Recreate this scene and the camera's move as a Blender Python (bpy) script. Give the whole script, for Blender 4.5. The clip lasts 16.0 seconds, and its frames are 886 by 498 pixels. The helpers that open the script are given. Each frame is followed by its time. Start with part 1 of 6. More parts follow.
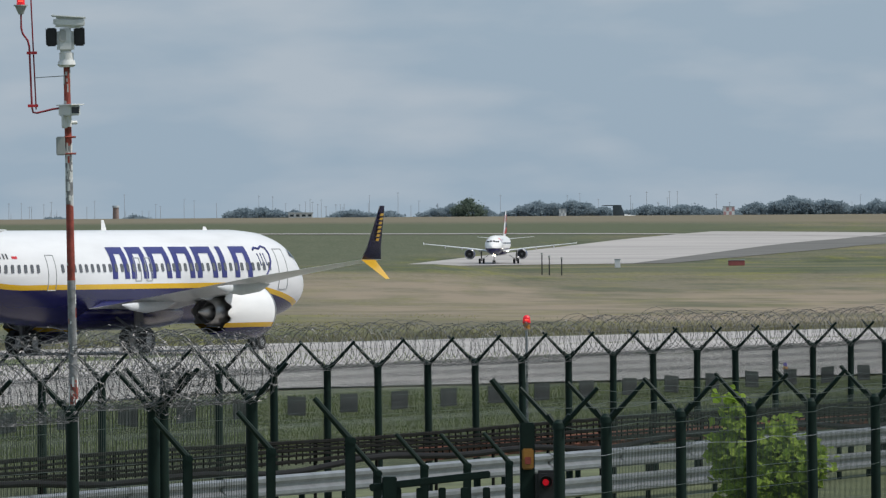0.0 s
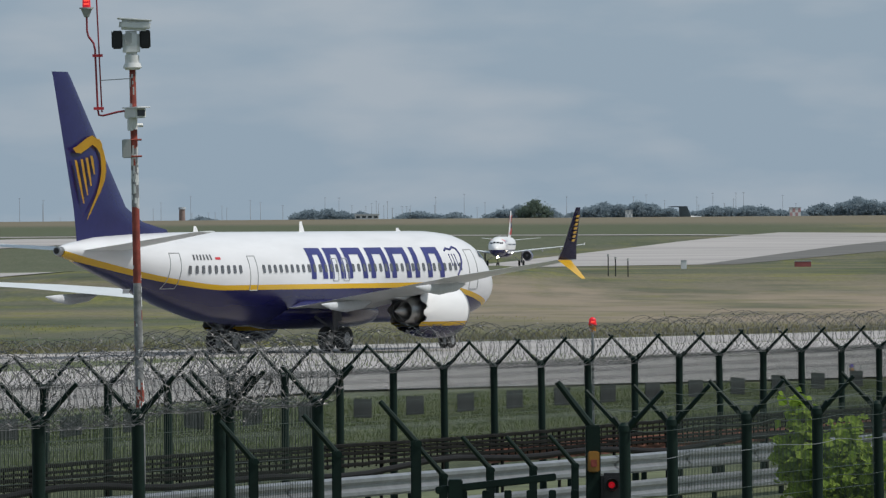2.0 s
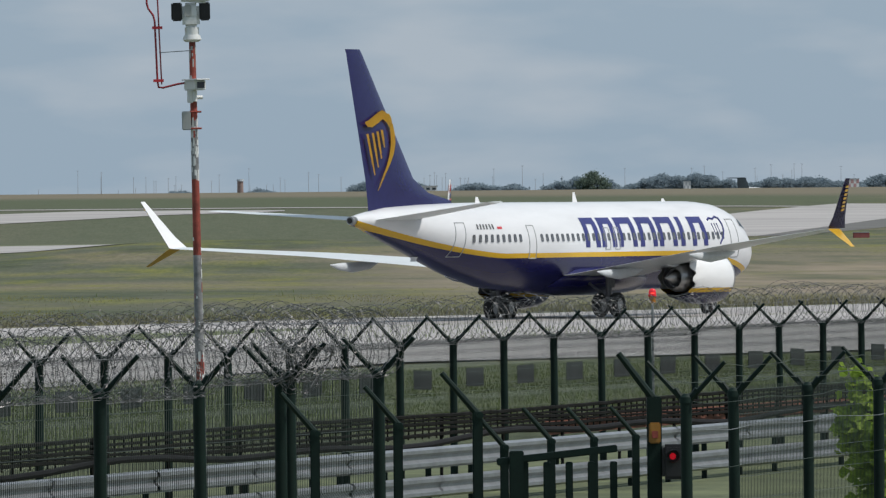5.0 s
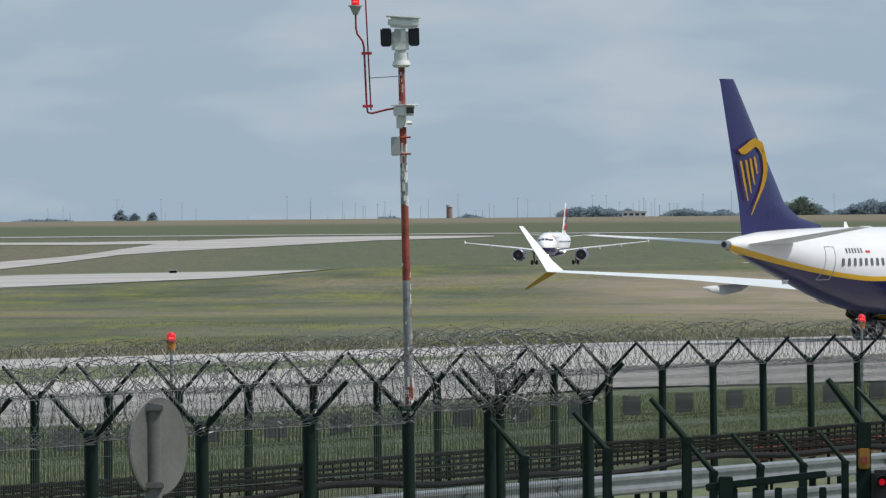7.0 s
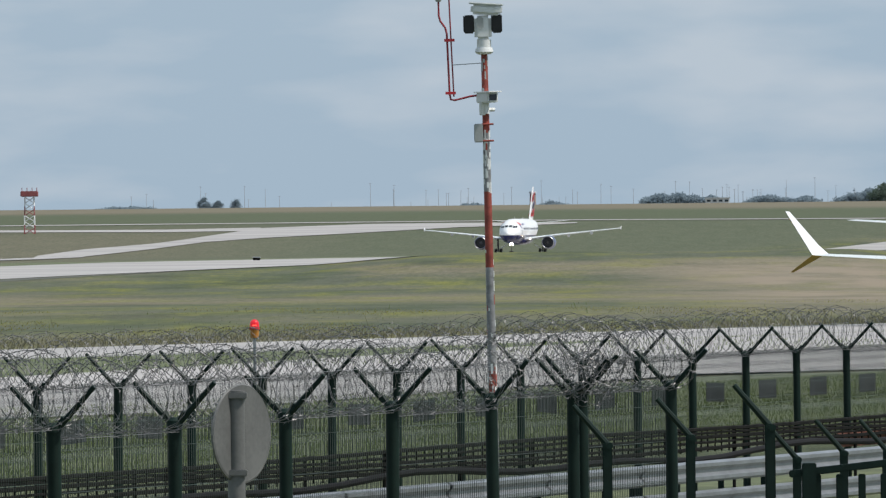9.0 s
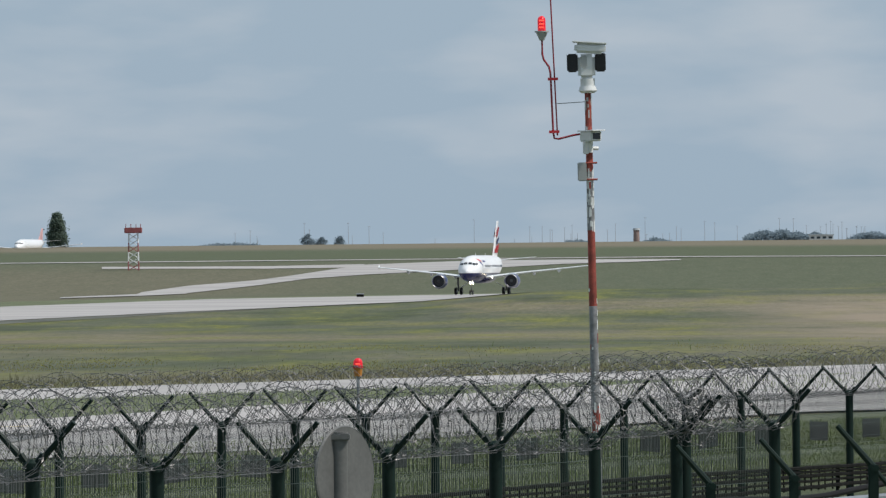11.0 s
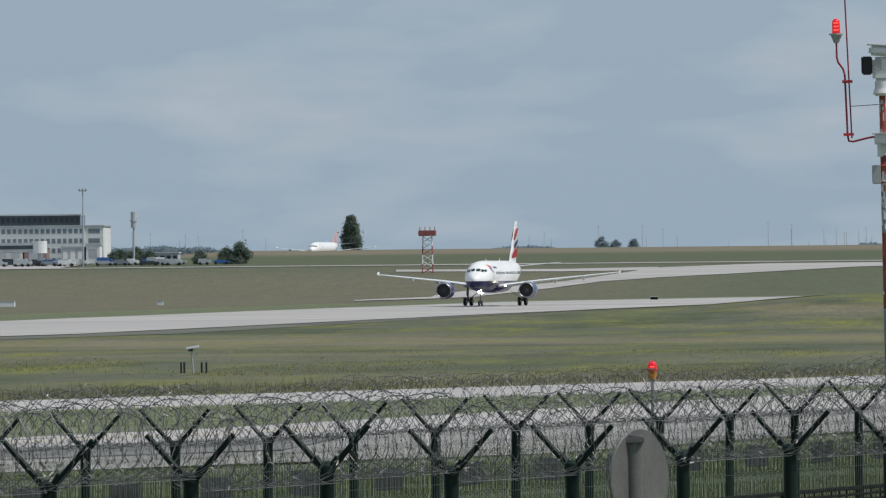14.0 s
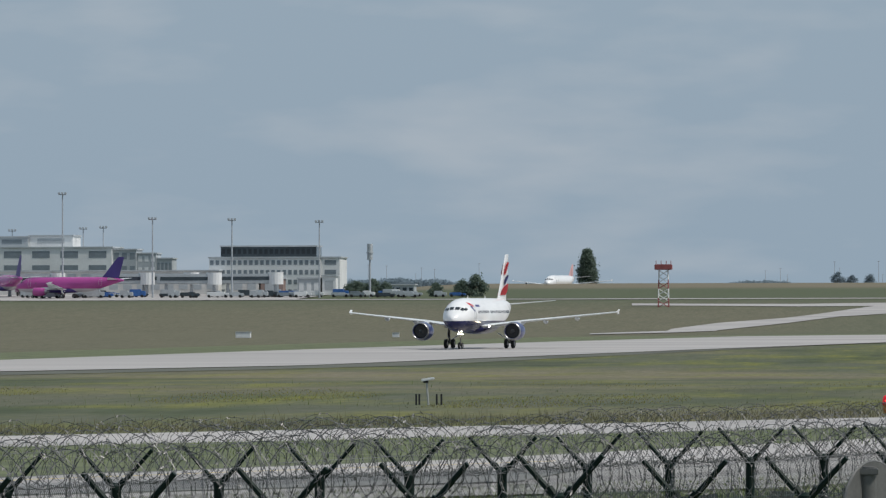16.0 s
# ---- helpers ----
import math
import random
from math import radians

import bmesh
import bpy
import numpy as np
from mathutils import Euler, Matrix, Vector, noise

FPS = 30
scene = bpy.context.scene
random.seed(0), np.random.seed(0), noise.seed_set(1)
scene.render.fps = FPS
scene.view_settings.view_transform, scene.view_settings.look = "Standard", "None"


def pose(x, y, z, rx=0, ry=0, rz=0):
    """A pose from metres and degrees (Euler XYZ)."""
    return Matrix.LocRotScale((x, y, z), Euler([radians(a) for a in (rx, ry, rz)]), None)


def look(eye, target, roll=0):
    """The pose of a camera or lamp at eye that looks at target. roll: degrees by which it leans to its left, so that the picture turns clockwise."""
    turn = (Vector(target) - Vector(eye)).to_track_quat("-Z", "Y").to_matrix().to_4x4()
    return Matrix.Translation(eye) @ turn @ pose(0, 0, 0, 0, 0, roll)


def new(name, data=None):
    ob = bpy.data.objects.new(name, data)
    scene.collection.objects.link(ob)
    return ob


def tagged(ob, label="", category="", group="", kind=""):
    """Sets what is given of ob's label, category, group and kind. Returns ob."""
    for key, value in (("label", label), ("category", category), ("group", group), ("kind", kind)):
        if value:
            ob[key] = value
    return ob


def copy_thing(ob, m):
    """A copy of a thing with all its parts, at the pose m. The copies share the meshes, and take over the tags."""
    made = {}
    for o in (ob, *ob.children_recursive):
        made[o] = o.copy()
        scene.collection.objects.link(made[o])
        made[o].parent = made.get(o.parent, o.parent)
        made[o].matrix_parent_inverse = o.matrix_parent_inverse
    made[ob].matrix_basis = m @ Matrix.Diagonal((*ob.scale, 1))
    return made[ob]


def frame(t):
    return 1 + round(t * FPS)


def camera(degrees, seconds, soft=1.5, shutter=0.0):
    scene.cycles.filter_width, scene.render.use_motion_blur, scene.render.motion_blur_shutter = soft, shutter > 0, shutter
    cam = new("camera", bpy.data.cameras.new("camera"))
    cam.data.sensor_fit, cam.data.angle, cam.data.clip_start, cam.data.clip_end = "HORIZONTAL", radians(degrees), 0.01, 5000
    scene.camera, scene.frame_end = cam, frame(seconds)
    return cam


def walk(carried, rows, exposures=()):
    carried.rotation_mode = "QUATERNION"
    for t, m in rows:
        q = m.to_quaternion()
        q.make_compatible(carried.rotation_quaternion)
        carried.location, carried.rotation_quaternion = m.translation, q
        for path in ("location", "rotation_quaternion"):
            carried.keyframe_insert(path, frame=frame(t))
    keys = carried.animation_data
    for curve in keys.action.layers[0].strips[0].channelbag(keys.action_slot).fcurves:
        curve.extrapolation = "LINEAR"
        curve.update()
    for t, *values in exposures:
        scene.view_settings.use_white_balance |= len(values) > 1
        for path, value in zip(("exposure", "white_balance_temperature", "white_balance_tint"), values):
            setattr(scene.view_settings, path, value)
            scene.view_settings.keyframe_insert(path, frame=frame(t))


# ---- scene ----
cam = camera(5.4406, 16.0, soft=1.3)
EYE = 4.9      # eye height above the taxiway
FOCAL = 16500  # focal length in picture widths / 1568

# seconds, pan and tilt in 1/FOCAL radians, lean in degrees, sway of the eye in metres
PAN = (
    (0.0, 590.24, -14.50, -0.374, 0.0197, -0.0117),
    (0.5, 563.04, -25.60, -0.424, 0.0265, -0.0069),
    (1.0, 551.14, -20.60, -0.381, 0.0319, -0.0103),
    (1.5, 509.86, -10.16, -0.481, 0.0091, -0.0025),
    (2.0, 473.02, -11.26, -0.430, 0.0256, 0.0014),
    (2.5, 449.23, -9.36, -0.497, 0.0057, -0.0112),
    (3.0, 448.66, -14.08, -0.483, 0.0094, -0.0126),
    (5.5, 337.98, -64.30, -0.541, -0.0004, 0.0022),
    (6.0, 285.91, -40.26, -0.579, 0.0014, -0.0004),
    (6.5, 144.44, -13.63, -0.618, -0.0070, -0.0116),
    (7.0, 0.00, -12.00, -0.500, -0.0000, -0.0000),
    (7.5, -19.61, -15.89, -0.568, -0.0030, -0.0131),
    (8.0, -48.89, -36.78, -0.569, -0.0016, -0.0132),
    (10.5, -290.72, -2.30, -0.612, 0.0077, 0.0331),
    (11.0, -330.62, 32.41, -0.564, 0.0068, 0.0333),
    (11.5, -413.49, 46.91, -0.587, 0.0097, 0.0340),
    (12.0, -486.45, 76.55, -0.544, 0.0087, 0.0276),
    (12.5, -562.62, 68.37, -0.601, 0.0104, 0.0250),
    (13.0, -648.79, 38.54, -0.600, 0.0054, 0.0298),
    (13.5, -755.60, 38.46, -0.518, 0.0021, 0.0330),
    (14.0, -850.71, 42.37, -0.572, 0.0027, 0.0350),
    (14.5, -925.75, 39.42, -0.497, -0.0103, 0.0307),
    (15.0, -1035.01, 66.46, -0.418, -0.0078, 0.0439),
    (15.5, -1147.93, 95.27, -0.326, -0.0215, 0.0457),
    (16.0, -1268.25, 103.91, -0.141, 0.0086, 0.0092),
)


def eye_pose(pan, tilt, lean, sx, sz):
    return (Matrix.Translation((sx, 0, EYE + sz)) @ Matrix.Rotation(-pan / FOCAL, 4, "Z")
            @ Matrix.Rotation(math.pi / 2 + tilt / FOCAL, 4, "X") @ Matrix.Rotation(radians(lean), 4, "Z"))


# the clip's own exposure drifts as the bright aeroplane comes and goes
EXPOSURE = ((0.0, 0.10), (1.5, 0.0), (3.0, -0.14), (5.5, 0.07), (6.0, 0.06), (6.5, 0.08), (7.0, 0.22), (8.0, 0.32), (10.5, 0.27), (11.0, 0.18), (12.5, -0.02), (14.0, 0.06), (16.0, -0.04))
walk(cam, [(t, eye_pose(*r)) for t, *r in PAN], EXPOSURE)

# ---- world and sun ----
SUN_ELEV, SUN_AZ = 54.0, 104.0   # azimuth from the +y axis towards +x
world = bpy.data.worlds.new("sky")
scene.world = world
world.use_nodes = True
wt = world.node_tree
wt.nodes.clear()
w_out = wt.nodes.new("ShaderNodeOutputWorld")
w_bg = wt.nodes.new("ShaderNodeBackground")
w_sky = wt.nodes.new("ShaderNodeTexSky")
w_sky.sky_type = "NISHITA"
w_sky.sun_disc = False
w_sky.sun_elevation, w_sky.sun_rotation = radians(SUN_ELEV), radians(SUN_AZ)
w_sky.dust_density, w_sky.air_density = 2.0, 1.2
w_co = wt.nodes.new("ShaderNodeTexCoord")
w_map = wt.nodes.new("ShaderNodeMapping")
w_map.inputs["Scale"].default_value = (26, 26, 95)
w_n = wt.nodes.new("ShaderNodeTexNoise")
w_n.inputs["Scale"].default_value, w_n.inputs["Detail"].default_value = 1.6, 5.0
w_n.inputs["Roughness"].default_value = 0.45
w_r = wt.nodes.new("ShaderNodeValToRGB")
w_r.color_ramp.elements[0].position, w_r.color_ramp.elements[1].position = 0.46, 0.70
w_r.color_ramp.elements[0].color = (0, 0, 0, 1)
w_r.color_ramp.elements[1].color = (1, 1, 1, 1)
# thin overcast: the sky's own light, evened out by a grey-blue cloud sheet with paler streaks
w_cl = wt.nodes.new("ShaderNodeMixRGB")
w_cl.inputs[1].default_value = (3.42, 4.45, 5.50, 1)
w_cl.inputs[2].default_value = (4.45, 5.2, 6.0, 1)
w_mix = wt.nodes.new("ShaderNodeMixRGB")
w_mix.inputs[0].default_value = 0.92
w_bg.inputs["Strength"].default_value = 0.09
for a, b in ((w_co.outputs["Generated"], w_map.inputs["Vector"]), (w_map.outputs[0], w_n.inputs["Vector"]),
             (w_n.outputs[0], w_r.inputs[0]), (w_r.outputs[0], w_cl.inputs[0]), (w_sky.outputs[0], w_mix.inputs[1]),
             (w_cl.outputs[0], w_mix.inputs[2]), (w_mix.outputs[0], w_bg.inputs[0]), (w_bg.outputs[0], w_out.inputs[0])):
    wt.links.new(a, b)
sun_data = bpy.data.lights.new("sun", "SUN")
sun_data.energy, sun_data.angle, sun_data.color = 3.15, radians(2.0), (1.0, 0.96, 0.9)
sun = new("sun", sun_data)
sun.matrix_world = look((300 * math.sin(radians(SUN_AZ)), 300 * math.cos(radians(SUN_AZ)), 300 * math.tan(radians(SUN_ELEV))), (0, 0, 0))


# ---- materials ----
def ramp(nt, src, stops):
    r = nt.nodes.new("ShaderNodeValToRGB")
    els = r.color_ramp.elements
    while len(els) < len(stops):
        els.new(0.5)
    for e, (p, c) in zip(els, stops):
        e.position, e.color = p, (*c, 1)
    nt.links.new(src, r.inputs[0])
    return r.outputs[0]


def noise_of(nt, scale, stretch=(1, 1, 1), detail=4.0, coords="Object", rough=0.55):
    co = nt.nodes.new("ShaderNodeTexCoord")
    mp = nt.nodes.new("ShaderNodeMapping")
    mp.inputs["Scale"].default_value = [scale * s for s in stretch]
    n = nt.nodes.new("ShaderNodeTexNoise")
    n.inputs["Scale"].default_value, n.inputs["Detail"].default_value, n.inputs["Roughness"].default_value = 1.0, detail, rough
    nt.links.new(co.outputs[coords], mp.inputs[0])
    nt.links.new(mp.outputs[0], n.inputs["Vector"])
    return n.outputs[0]


def mixed(nt, fac, a, b):
    m = nt.nodes.new("ShaderNodeMixRGB")
    for i, v in enumerate((fac, a, b)):
        if isinstance(v, (int, float)):
            m.inputs[i].default_value = v
        elif isinstance(v, tuple):
            m.inputs[i].default_value = (*v, 1)
        else:
            nt.links.new(v, m.inputs[i])
    return m.outputs[0]


def calc(nt, op, a, b=0.0):
    m = nt.nodes.new("ShaderNodeMath")
    m.operation = op
    for i, v in enumerate((a, b)):
        if isinstance(v, (int, float)):
            m.inputs[i].default_value = v
        else:
            nt.links.new(v, m.inputs[i])
    return m.outputs[0]


def plain(name, color, rough=0.5, metal=0.0, vary=0.25, scale=3.0, bump=0.0, glow=None, coat=0.0, vary2=None, spec=0.5):
    """A painted or bare surface with soft blotches and fine grain."""
    m = bpy.data.materials.new(name)
    m.use_nodes = True
    nt = m.node_tree
    b = nt.nodes["Principled BSDF"]
    big = noise_of(nt, scale)
    fine = noise_of(nt, scale * 14)
    f = calc(nt, "ADD", calc(nt, "MULTIPLY", big, 0.65), calc(nt, "MULTIPLY", fine, 0.35))
    lo = tuple(c * (1 - vary) for c in color)
    hi = tuple(min(1, c * (1 + vary)) for c in color) if vary2 is None else vary2
    nt.links.new(ramp(nt, f, [(0.35, lo), (0.65, hi)]), b.inputs["Base Color"])
    b.inputs["Roughness"].default_value, b.inputs["Metallic"].default_value = rough, metal
    b.inputs["Specular IOR Level"].default_value = spec
    if coat:
        b.inputs["Coat Weight"].default_value = coat
        b.inputs["Coat Roughness"].default_value = 0.08
    if bump:
        bp = nt.nodes.new("ShaderNodeBump")
        bp.inputs["Strength"].default_value, bp.inputs["Distance"].default_value = bump, 0.02
        nt.links.new(fine, bp.inputs["Height"])
        nt.links.new(bp.outputs[0], b.inputs["Normal"])
    if glow:
        b.inputs["Emission Color"].default_value = (*glow[:3], 1)
        b.inputs["Emission Strength"].default_value = glow[3]
    return m


def meadow_material():
    """Dry airfield meadow: streaky bands of green, straw, grey and yellow bloom."""
    m = bpy.data.materials.new("meadow")
    m.use_nodes = True
    nt = m.node_tree
    b = nt.nodes["Principled BSDF"]
    bands = noise_of(nt, 1.0, (0.065, 0.013, 1), 6.0, rough=0.62)
    wide = noise_of(nt, 1.0, (0.012, 0.0045, 1), 4.0)
    tuft = noise_of(nt, 1.0, (1.5, 0.12, 1), 8.0, rough=0.75)
    clump = noise_of(nt, 1.0, (0.28, 0.022, 1), 6.0, rough=0.7)
    green = ramp(nt, bands, [(0.30, (0.052, 0.067, 0.042)), (0.45, (0.082, 0.098, 0.060)), (0.56, (0.118, 0.124, 0.088)), (0.70, (0.098, 0.106, 0.078))])
    straw = ramp(nt, bands, [(0.30, (0.145, 0.128, 0.088)), (0.5, (0.215, 0.187, 0.132)), (0.7, (0.155, 0.148, 0.092))])
    base = mixed(nt, ramp(nt, wide, [(0.44, (0, 0, 0)), (0.62, (1, 1, 1))]), green, straw)
    bloom = noise_of(nt, 1.0, (0.09, 0.017, 1), 7.0, rough=0.68)
    co = nt.nodes.new("ShaderNodeTexCoord")
    sep = nt.nodes.new("ShaderNodeSeparateXYZ")
    nt.links.new(co.outputs["Object"], sep.inputs[0])
    base = mixed(nt, calc(nt, "MULTIPLY", ramp(nt, clump, [(0.42, (0, 0, 0)), (0.60, (1, 1, 1))]), 0.22), base, (0.128, 0.120, 0.108))
    flowers = calc(nt, "MULTIPLY", ramp(nt, bloom, [(0.47, (0, 0, 0)), (0.66, (0.8, 0.8, 0.8))]), ramp(nt, clump, [(0.36, (0.25, 0.25, 0.25)), (0.56, (1, 1, 1))]))
    base = mixed(nt, flowers, base, (0.215, 0.215, 0.045))
    # past the runway no flowers grow: green-grey sward, parched brown towards the terminal
    past = nt.nodes.new("ShaderNodeClamp")
    nt.links.new(calc(nt, "DIVIDE", calc(nt, "SUBTRACT", calc(nt, "SUBTRACT", calc(nt, "MULTIPLY", sep.outputs[1], 0.188), 319.0), sep.outputs[0]), 25.0), past.inputs[0])
    parched = nt.nodes.new("ShaderNodeClamp")
    nt.links.new(calc(nt, "DIVIDE", calc(nt, "SUBTRACT", -35.0, sep.outputs[0]), 60.0), parched.inputs[0])
    inner = nt.nodes.new("ShaderNodeClamp")
    nt.links.new(calc(nt, "DIVIDE", calc(nt, "SUBTRACT", 2515.0, sep.outputs[1]), 190.0), inner.inputs[0])
    sward = mixed(nt, calc(nt, "MULTIPLY", calc(nt, "MULTIPLY", parched.outputs[0], inner.outputs[0]), 0.9), ramp(nt, clump, [(0.3, (0.098, 0.112, 0.074)), (0.7, (0.128, 0.134, 0.092))]), ramp(nt, clump, [(0.3, (0.138, 0.128, 0.092)), (0.7, (0.172, 0.155, 0.112))]))
    base = mixed(nt, past.outputs[0], base, sward)
    base = mixed(nt, calc(nt, "MULTIPLY", ramp(nt, tuft, [(0.35, (1, 1, 1)), (0.62, (0, 0, 0))]), 0.5), base, (0.045, 0.055, 0.022))
    # dry straw on the wide flat before the runway's far end, and parched grass on the far rise above a greener belt

    def between(v, a, b_, soft):
        up = calc(nt, "DIVIDE", calc(nt, "SUBTRACT", v, a), soft)
        down = calc(nt, "DIVIDE", calc(nt, "SUBTRACT", b_, v), soft)
        m_ = nt.nodes.new("ShaderNodeClamp")
        nt.links.new(calc(nt, "MINIMUM", up, down), m_.inputs[0])
        return m_.outputs[0]

    patchy = noise_of(nt, 1.0, (0.065, 0.011, 1), 5.0, rough=0.6)
    patch = ramp(nt, patchy, [(0.40, (0.25, 0.25, 0.25)), (0.58, (1, 1, 1))])
    flat = calc(nt, "MULTIPLY", between(sep.outputs[0], 6.0, 400.0, 18.0), between(sep.outputs[1], 470.0, 1150.0, 110.0))
    base = mixed(nt, calc(nt, "MULTIPLY", flat, calc(nt, "MULTIPLY", patch, 0.9)), base, (0.262, 0.214, 0.162))
    base = mixed(nt, calc(nt, "MULTIPLY", between(sep.outputs[1], 2480.0, 2820.0, 60.0), 0.6), base, (0.085, 0.100, 0.058))
    base = mixed(nt, calc(nt, "MULTIPLY", between(sep.outputs[1], 2800.0, 9000.0, 120.0), 0.75), base, (0.190, 0.160, 0.118))
    nt.links.new(base, b.inputs["Base Color"])
    b.inputs["Roughness"].default_value = 0.95
    b.inputs["Specular IOR Level"].default_value = 0.1
    return m


def paving_material(name, light, dark):
    m = bpy.data.materials.new(name)
    m.use_nodes = True
    nt = m.node_tree
    b = nt.nodes["Principled BSDF"]
    worn = noise_of(nt, 1.0, (0.012, 0.06, 1), 5.0)
    grain = noise_of(nt, 2.5, detail=5.0)
    c = ramp(nt, worn, [(0.35, dark), (0.62, light)])
    nt.links.new(mixed(nt, calc(nt, "MULTIPLY", grain, 0.3), c, tuple(v * 0.75 for v in light)), b.inputs["Base Color"])
    b.inputs["Roughness"].default_value = 0.9
    return m


def foliage(name, dark, light, scale=0.4):
    m = bpy.data.materials.new(name)
    m.use_nodes = True
    nt = m.node_tree
    b = nt.nodes["Principled BSDF"]
    g = nt.nodes.new("ShaderNodeNewGeometry")
    f = calc(nt, "ADD", calc(nt, "MULTIPLY", g.outputs["Random Per Island"], 0.6), calc(nt, "MULTIPLY", noise_of(nt, scale), 0.4))
    nt.links.new(ramp(nt, f, [(0.2, dark), (0.75, light)]), b.inputs["Base Color"])
    b.inputs["Roughness"].default_value = 0.85
    b.inputs["Specular IOR Level"].default_value = 0.2
    return m


def leafy(name, dark, light, through_light):
    """Thin leaves that let part of the light through."""
    m = foliage(name, dark, light, 3.0)
    nt = m.node_tree
    b = nt.nodes["Principled BSDF"]
    out = nt.nodes["Material Output"]
    tr = nt.nodes.new("ShaderNodeBsdfTranslucent")
    tr.inputs[0].default_value = (*through_light, 1)
    mx = nt.nodes.new("ShaderNodeMixShader")
    mx.inputs[0].default_value = 0.4
    nt.links.new(b.outputs[0], mx.inputs[1])
    nt.links.new(tr.outputs[0], mx.inputs[2])
    nt.links.new(mx.outputs[0], out.inputs[0])
    return m


def livery(name, upper, lower, stripe, level, tail_from, tail_rise, nose_from, nose_fall, width):
    """Airliner paint: a pale upper body over a dark belly, parted by a curved line in the body's own space (x aft is negative)."""
    m = bpy.data.materials.new(name)
    m.use_nodes = True
    nt = m.node_tree
    b = nt.nodes["Principled BSDF"]
    co = nt.nodes.new("ShaderNodeTexCoord")
    sep = nt.nodes.new("ShaderNodeSeparateXYZ")
    nt.links.new(co.outputs["Object"], sep.inputs[0])
    x, z = sep.outputs[0], sep.outputs[2]
    aft = calc(nt, "MAXIMUM", calc(nt, "SUBTRACT", calc(nt, "MULTIPLY", x, -1.0), tail_from), 0.0)
    fwd = calc(nt, "MAXIMUM", calc(nt, "ADD", x, nose_from), 0.0)
    line = calc(nt, "ADD", level, calc(nt, "MULTIPLY", calc(nt, "POWER", aft, 1.5), tail_rise))
    line = calc(nt, "SUBTRACT", line, calc(nt, "MULTIPLY", calc(nt, "POWER", fwd, 1.5), nose_fall))
    dirt = noise_of(nt, 1.0, (0.25, 1.2, 1.2), 5.0)
    up = ramp(nt, dirt, [(0.3, tuple(c * 0.9 for c in upper)), (0.6, upper)])
    c = mixed(nt, calc(nt, "LESS_THAN", z, calc(nt, "ADD", line, width)), up, stripe)
    low = ramp(nt, dirt, [(0.3, tuple(c_ * 0.75 for c_ in lower)), (0.65, lower)])
    c = mixed(nt, calc(nt, "LESS_THAN", z, line), c, low)
    nt.links.new(c, b.inputs["Base Color"])
    b.inputs["Roughness"].default_value = 0.24
    b.inputs["Specular IOR Level"].default_value = 0.3
    return m


